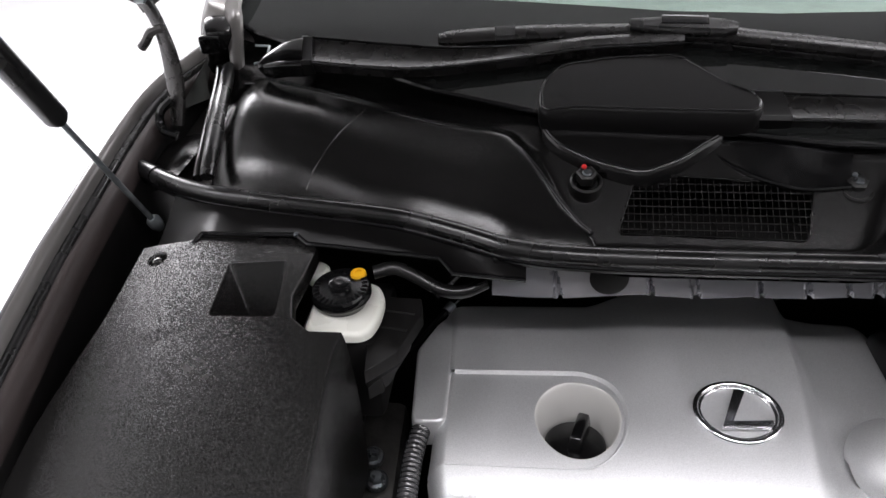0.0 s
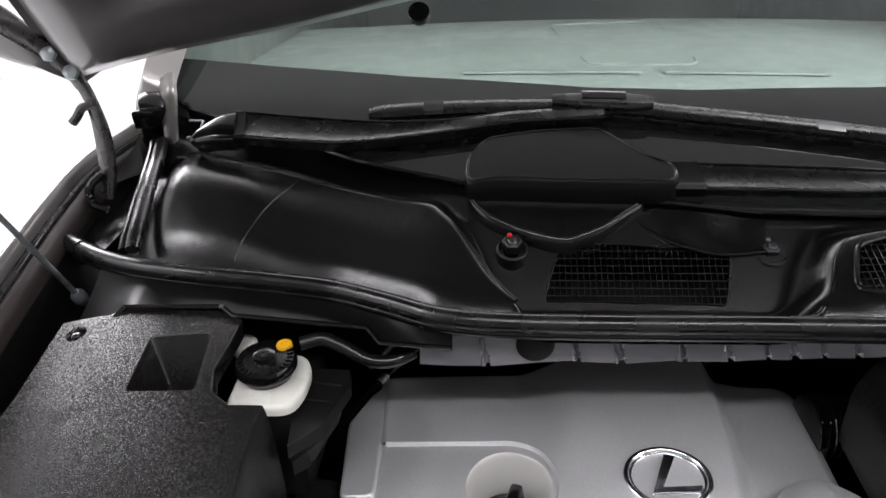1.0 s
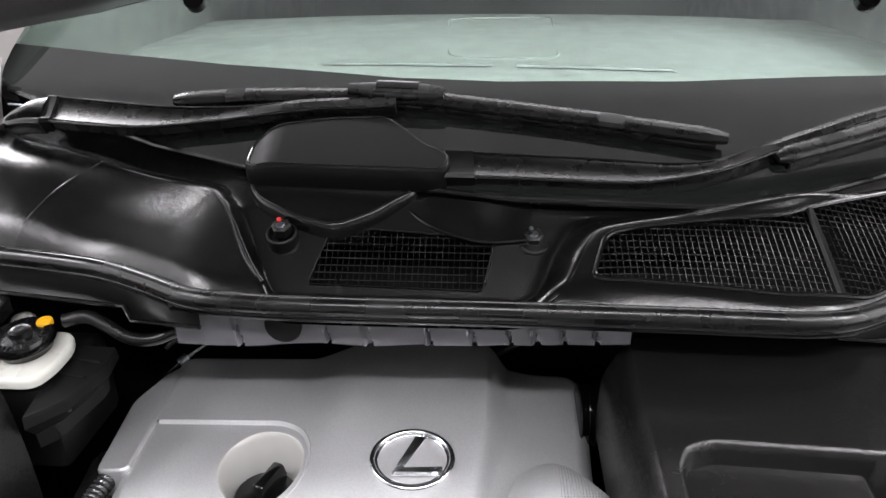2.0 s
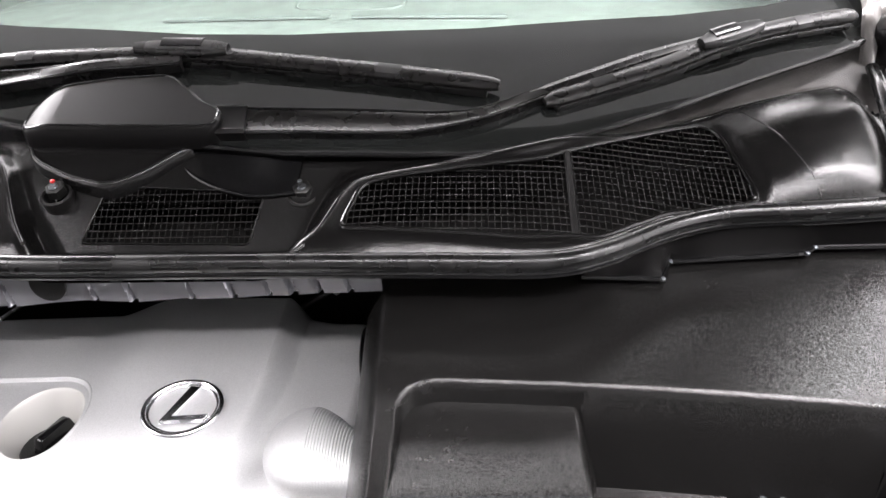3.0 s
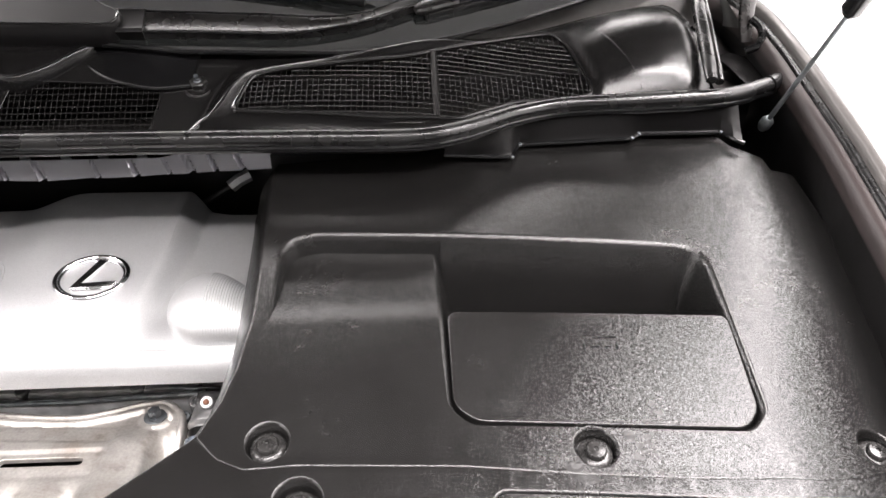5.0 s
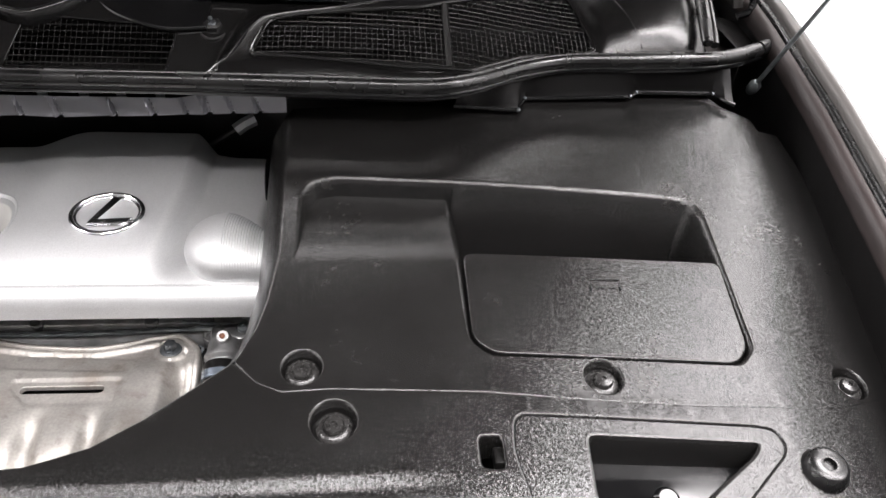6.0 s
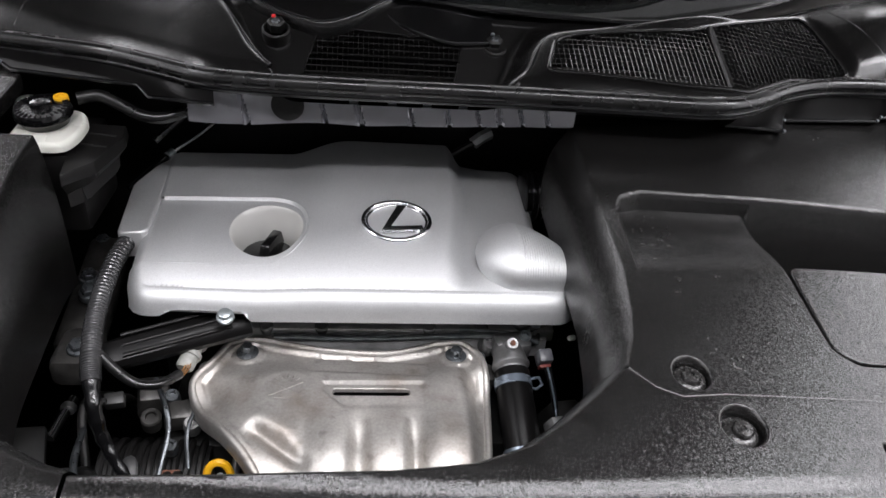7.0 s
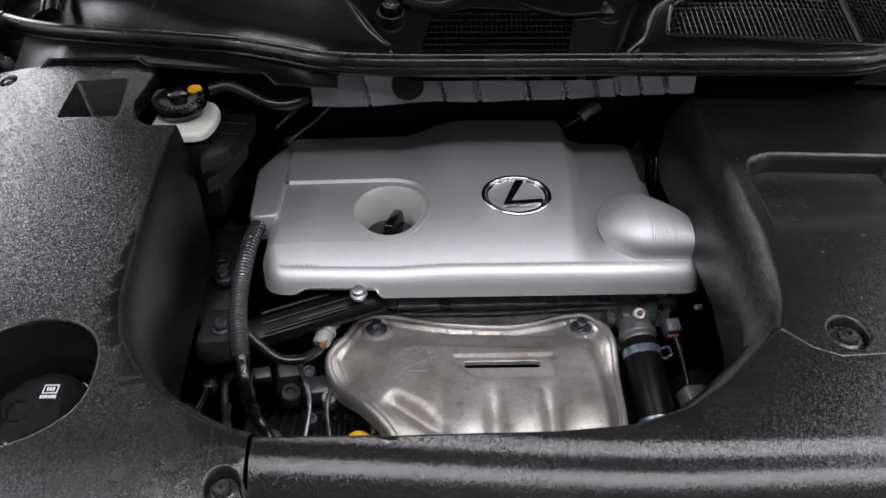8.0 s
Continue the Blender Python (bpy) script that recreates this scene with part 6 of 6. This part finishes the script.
    lathe(bm, [(0.019, -0.02), (0.022, -0.004), (0.024, 0.0), (0.024, 0.004), (0.020, 0.008), (0.020, 0.03)], (0.040, 0.770, 0.799), (0.05, -0.9, -0.35), 20)
    lathe(bm, [(0.009, -0.01), (0.009, 0.006), (0.007, 0.008)], (0.040, 0.780, 0.822), (0, -0.5, 0.8), 14)
    part("hose_neck", bm, ALU, e)
    part("plug", make(lathe, [(0.0036, 0), (0.0036, 0.003), (0.0015, 0.004)], (0.040, 0.776, 0.828), (0, -0.5, 0.8), 10), ORANGE, e)
    h = thing("radiator_hose", (0.03, 0.7, 0.76), "thick black rubber radiator hose with pale blue clamps", "radiator hose")
    part("hose", make(tube, spline([(0.040, 0.758, 0.795), (0.041, 0.72, 0.781), (0.043, 0.68, 0.763), (0.046, 0.63, 0.735), (0.047, 0.59, 0.69)], 6), 0.0225, 20), SHROUD, h)
    for k in range(9):
        part("printed_mark", make(block, (0.0475 + 0.0003 * k, 0.724 - 0.006 * k, 0.8035 - 0.0026 * k), (0.0035, 0.003 if k % 3 else 0.0018, 0.0008), Euler((0.42, 0.28, 0)).to_matrix()), WHITE_INK, h, "pale printed mark", smooth=0)
    for p, d, w in (((0.040, 0.742, 0.79), (0.02, -0.9, -0.38), 0.0055), ((0.0435, 0.664, 0.756), (0.03, -0.85, -0.45), 0.0022)):
        part("clamp", make(lathe, [(0.0226, -w), (0.0238, -w + 0.0003), (0.0238, w - 0.0003), (0.0226, w)], p, d, 28), BLUE, h, "spring hose clamp")
    part("clamp_ear", make(tube, [(0.062, 0.742, 0.80), (0.070, 0.74, 0.804), (0.074, 0.735, 0.797), (0.068, 0.733, 0.791), (0.062, 0.736, 0.79)], 0.002, 6), BLUE, h)
    # black bracket under the cover's front edge
    b = thing("engine_bracket", (-0.37, 0.76, 0.84), "ribbed black bracket bolted below the engine cover", "bracket")
    bm = bmesh.new()
    a, d = Vector((-0.436, 0.735, 0.838)), Vector((-0.286, 0.797, 0.846))
    slab_along(bm, [a.lerp(d, k / 8) for k in range(9)], lambda f: lerp(0.034, 0.04, f), lambda f: 0.022, (0, -0.5, 0.85))
    beam = part("beam", bm, SHROUD, b)
    for o in (-0.011, 0.0, 0.011):
        part("rib", make(slab_along, [a.lerp(d, k / 8) + Vector((o * -0.3, o, 0.010 + o * 0.5)) for k in range(1, 8)], lambda f: 0.005, lambda f: 0.008, (0, -0.5, 0.85)), SHROUD, beam)
    part("bolt", make(lathe, [(0.0105, -0.002), (0.0105, 0.0015), (0.0072, 0.0025), (0.0072, 0.008), (0.0055, 0.009)], (-0.306, 0.766, 0.8735), (0, -0.3, 1), 12), BOLT, b)
    # corrugated harness tube
    w = thing("wiring_harness", (-0.44, 0.75, 0.83), "corrugated black wiring conduit running down the engine", "wiring harness")
    line = spline([(-0.434, 0.945, 0.908), (-0.436, 0.905, 0.905), (-0.443, 0.841, 0.9), (-0.443, 0.781, 0.892), (-0.44, 0.734, 0.88), (-0.433, 0.694, 0.866), (-0.429, 0.677, 0.856)], 60)
    part("conduit", make(tube, line, lambda f: 0.0102 + 0.0008 * math.tanh(2.2 * math.sin(2 * math.pi * 64 * f)), 16), CONDUIT, w, smooth=80)
    line2 = spline([(-0.430, 0.680, 0.858), (-0.423, 0.657, 0.835), (-0.418, 0.649, 0.805), (-0.404, 0.636, 0.78), (-0.385, 0.62, 0.755)], 10)
    part("taped_end", make(tube, line2, lambda f: lerp(0.0088, 0.0055, f) + 0.0006 * math.sin(f * 40), 12), GLOSS, w)
    part("branch", make(tube, spline([(-0.435, 0.712, 0.872), (-0.415, 0.703, 0.852), (-0.394, 0.697, 0.836), (-0.37, 0.698, 0.832), (-0.352, 0.722, 0.826)], 8), 0.0055, 10), RUBBER, w)
    part("connector", make(block, (-0.411, 0.681, 0.825), (0.02, 0.014, 0.016), Euler((0.4, 0, 0.2)).to_matrix(), 0.002), DARKMETAL, w)
    part("clip_arm", make(block, (-0.422, 0.672, 0.832), (0.012, 0.006, 0.006), None, 0.001), DARKMETAL, w)
    for k in range(3):
        part("thin_wire", make(tube, spline([(-0.354 + 0.002 * k, 0.728, 0.818), (-0.351 + 0.003 * k, 0.735, 0.823), (-0.349 + 0.002 * k, 0.742, 0.823)], 5), 0.0008, 6), WIRE, w)
    o = thing("oxygen_sensor", (-0.352, 0.765, 0.81), "grey white sensor plug with thin wires", "sensor")
    d = Vector((0.25, 0.8, 0.25)).normalized()
    part("plug", make(lathe, [(0.008, -0.016), (0.0105, -0.013), (0.0105, 0.0), (0.0125, 0.001), (0.0125, 0.006), (0.0095, 0.007), (0.0095, 0.014)], (-0.349, 0.756, 0.82), d, 16), SENSOR, o)
    part("body", make(lathe, [(0.0105, 0), (0.0125, 0.004), (0.0125, 0.016), (0.009, 0.02), (0.009, 0.04)], Vector((-0.349, 0.756, 0.82)) + d * 0.013, d, 12), ALU, o)
    s = thing("coolant_sensor", (0.076, 0.775, 0.8), "grey plastic sensor plug with wires", "sensor")
    part("plug", make(block, (0.085, 0.779, 0.802), (0.018, 0.018, 0.024), Euler((0.5, 0, 0.1)).to_matrix(), 0.003), GREYPLUG, s)
    part("seal", make(block, (0.085, 0.770, 0.794), (0.015, 0.004, 0.012), Euler((0.5, 0, 0.1)).to_matrix(), 0.001), RED_SEAL, s, "dull red seal")
    for k, m in enumerate((GLOSS, BLUE, GLOSS)):
        part("wire", make(tube, spline([(0.084 + 0.004 * k, 0.768, 0.797), (0.088 + 0.003 * k, 0.745, 0.785), (0.090 + 0.002 * k, 0.71, 0.765), (0.086, 0.66, 0.73)], 6), 0.0014, 6), m, s)
    # bolted mount seen beside the harness
    m = thing("engine_mount_bracket", (-0.5, 0.9, 0.8), "dark cast engine mount with hexagon bolts", "engine mount")
    bm = bmesh.new()
    block(bm, (-0.50, 0.90, 0.80), (0.055, 0.19, 0.04), Euler((0.25, 0, 0)).to_matrix(), 0.012)
    block(bm, (-0.480, 0.775, 0.805), (0.05, 0.07, 0.04), None, 0.012)
    part("casting", bm, CASTING, m)
    for p in ((-0.509, 0.982, 0.832), (-0.503, 0.901, 0.83), (-0.493, 0.867, 0.83), (-0.474, 0.763, 0.828)):
        bt = part("bolt", make(lathe, [(0.013, -0.006), (0.013, 0.0), (0.0115, 0.002), (0.008, 0.0025)], p, (0.1, -0.3, 1), 18), DARKBOLT, m, "flange bolt")
        part("hex_head", make(lathe, [(0.0088, 0), (0.0088, 0.008), (0.007, 0.0095), (0.003, 0.0095)], Vector(p) + Vector((0, 0, 0.002)), (0.1, -0.3, 1), 6), DARKBOLT, bt)
    d = thing("dipstick", (-0.313, 0.68, 0.72), "yellow dipstick ring handle", "dipstick")
    part("ring", make(tube, [(-0.306 + 0.013 * math.cos(a), 0.655 + 0.004 * math.sin(a), 0.735 + 0.016 * math.sin(a)) for a in [2 * math.pi * k / 20 for k in range(21)]], 0.0045, 8, False, 1.0, (0, 1, 0)), YELLOW, d)
    part("shaft", make(tube, [(-0.306, 0.660, 0.728), (-0.31, 0.70, 0.60)], 0.004, 8), BOLT, d)
    a = thing("alternator", (-0.39, 0.68, 0.69), "dark finned alternator with a worn orange label", "alternator")
    bm = bmesh.new()
    for k in range(9):
        part("fin", make(lathe, [(0.05, 0), (0.052, 0.002), (0.052, 0.006), (0.05, 0.008)], (-0.45 + 0.014 * k, 0.70, 0.672), (1, 0, 0), 28), MATTE, a)
    lathe(bm, [(0.046, 0), (0.046, 0.125)], (-0.45, 0.70, 0.672), (1, 0, 0), 28)
    part("body", bm, MATTE, a)
    part("label", make(block, (-0.365, 0.668, 0.7185), (0.024, 0.014, 0.002), Euler((0.45, 0, 0)).to_matrix()), ORANGE, a)
    p = thing("intake_bellows", (0.10, 0.98, 0.9), "black ribbed intake bellows behind the engine cover", "intake duct")
    line = [(lerp(0.078, 0.19, k / 120), 1.0, 0.918) for k in range(121)]
    part("duct", make(tube, line, lambda f: 0.036 + 0.0035 * math.sin(f * 2 * math.pi * 13), 24), GLOSS, p)
    q = thing("foil_sleeve", (0.04, 1.14, 0.9), "shiny foil sleeve on a pipe behind the engine", "pipe sleeve")
    part("sleeve", make(tube, [(0.020, 1.118, 0.945), (0.032, 1.123, 0.953), (0.047, 1.131, 0.958)], 0.010, 7), SILVER, q, smooth=0)
    part("pipe", make(tube, spline([(0.022, 1.119, 0.946), (-0.015, 1.114, 0.925), (-0.05, 1.11, 0.905)], 5), 0.005, 8), DARKMETAL, q)
    r = thing("bay_floor_pan", (0, 0.8, 0.35), "dark undertray at the bottom of the engine bay", "undertray")
    part("pan", make(block, (0, 0.72, 0.33), (1.62, 0.9, 0.02)), MATTE, r)
    for s in (-1, 1):
        single("bay_side_wall", make(block, (s * 0.74, 0.78, 0.61), (0.02, 0.80, 0.56)), MATTE, "dark inner wall of the engine bay", "bay wall", "structure")
    single("radiator_support", make(block, (0, 0.40, 0.55), (1.50, 0.04, 0.50)), MATTE, "dark radiator and its support", "radiator", "structure")
    y = thing("drive_shaft_clamp", (-0.508, 0.765, 0.72), "shiny metal pipe end low in the bay", "pipe end")
    part("pipe", make(tube, [(-0.516, 0.73, 0.715), (-0.506, 0.79, 0.722)], 0.006, 10), CHROME, y)
    part("collar", make(lathe, [(0.009, -0.004), (0.01, 0.0), (0.009, 0.004)], (-0.508, 0.775, 0.72), (0.15, 0.95, 0.1), 14), ALU, y)
    k = thing("breather_cable", (-0.44, 1.03, 0.93), "thin black cable beside the engine cover", "cable", "engine cables")
    part("sheath", make(tube, spline([(-0.47, 1.0, 0.91), (-0.425, 1.062, 0.935), (-0.39, 1.10, 0.95), (-0.36, 1.13, 0.97)], 6), 0.0045, 8), GLOSS, k)
    part("clamp", make(tube, [(-0.428, 1.056, 0.933), (-0.421, 1.066, 0.937)], 0.0065, 10), BOLT, k)
    k = thing("breather_cable", (-0.40, 1.07, 1.0), "thin black cable beside the engine cover", "cable", "engine cables")
    part("sheath", make(tube, spline([(-0.44, 1.05, 0.96), (-0.40, 1.085, 0.99), (-0.37, 1.12, 1.02)], 6), 0.005, 8), RUBBER, k)
    w2 = thing("plug_clip", (0.118, 0.80, 0.82), "small white plastic clip beside the engine", "clip")
    part("clip", make(block, (0.124, 0.798, 0.82), (0.014, 0.008, 0.007), Euler((0.3, 0.2, 0.4)).to_matrix(), 0.0025, 0.7), RESERVOIR, w2)
    # pipes and small fittings low in the gaps
    rng = random.Random(4)
    for k in range(7):
        x, y = -0.50 + 0.028 * k * rng.uniform(0.6, 1.2), rng.uniform(0.62, 0.8)
        g = thing("coolant_pipe", (x, y, 0.6), "thin metal pipe low in the engine bay", "pipe", "small pipes")
        part("tube", make(tube, spline([(x, y + 0.12, 0.62), (x + rng.uniform(-0.02, 0.02), y + 0.05, 0.70), (x + rng.uniform(-0.03, 0.03), y, 0.735), (x + rng.uniform(-0.03, 0.03), y - 0.08, 0.66)], 6), rng.uniform(0.004, 0.009), 10), ALU if k % 3 == 0 else DARKMETAL, g)
    for x, y, z, sx, sy, sz in ((0.09, 0.69, 0.77, 0.03, 0.02, 0.025), (0.105, 0.72, 0.74, 0.04, 0.05, 0.05), (-0.54, 0.70, 0.70, 0.05, 0.08, 0.05)):
        g = thing("junction_box", (x, y, z), "small grey metal fitting low in the bay", "fitting", "bay fittings")
        part("case", make(block, (x, y, z), (sx, sy, sz), Euler((0.4, 0.2, 0.3)).to_matrix(), 0.004), ALU if sx < 0.04 else DARKMETAL, g)


engine_parts()


def under_flap():
    b = thing("battery", (0.47, 0.70, 0.85), "dark battery top deep in the cover's pocket", "battery")
    part("case", make(block, (0.47, 0.72, 0.82), (0.30, 0.19, 0.12), None, 0.01), MATTE, b)
    for x in (0.484, 0.503):
        part("clamp_bar", make(block, (x, 0.775, 0.902), (0.009, 0.06, 0.012), Euler((0.2, 0.3, -0.15)).to_matrix(), 0.003), DARKBOLT, b, "grey battery clamp bar")
    part("stud_nut", make(lathe, [(0.008, 0), (0.008, 0.008), (0.004, 0.010), (0.004, 0.018)], (0.556, 0.778, 0.892), (0, 0, 1), 6), DARKBOLT, b)
    for x in (0.53, 0.56, 0.585):
        part("terminal", make(lathe, [(0.008, 0), (0.008, 0.012), (0.005, 0.014)], (x, 0.735, 0.866), (0, 0, 1), 12), DARKBOLT, b)
    h = thing("headlamp_back", (0.5, 0.47, 0.87), "black headlamp housing below the open flap", "headlamp")
    bm = bmesh.new()
    block(bm, (0.52, 0.46, 0.86), (0.26, 0.15, 0.08), Euler((0.2, 0, 0.1)).to_matrix(), 0.02)
    part("housing", bm, GLOSS, h)
    for x, y in ((0.47, 0.455), (0.52, 0.45), (0.545, 0.47)):
        part("bulb_socket", make(lathe, [(0.012, 0), (0.012, 0.016), (0.008, 0.02), (0.003, 0.02)], (x, y, 0.90), (0, -0.2, 1), 14), GLOSS, h)


under_flap()
single("front_bumper", make(block, (0, 0.12, 0.62), (1.64, 0.22, 0.56), None, 0.06), PAINT_DK, "dark car front below the hood opening", "bumper")
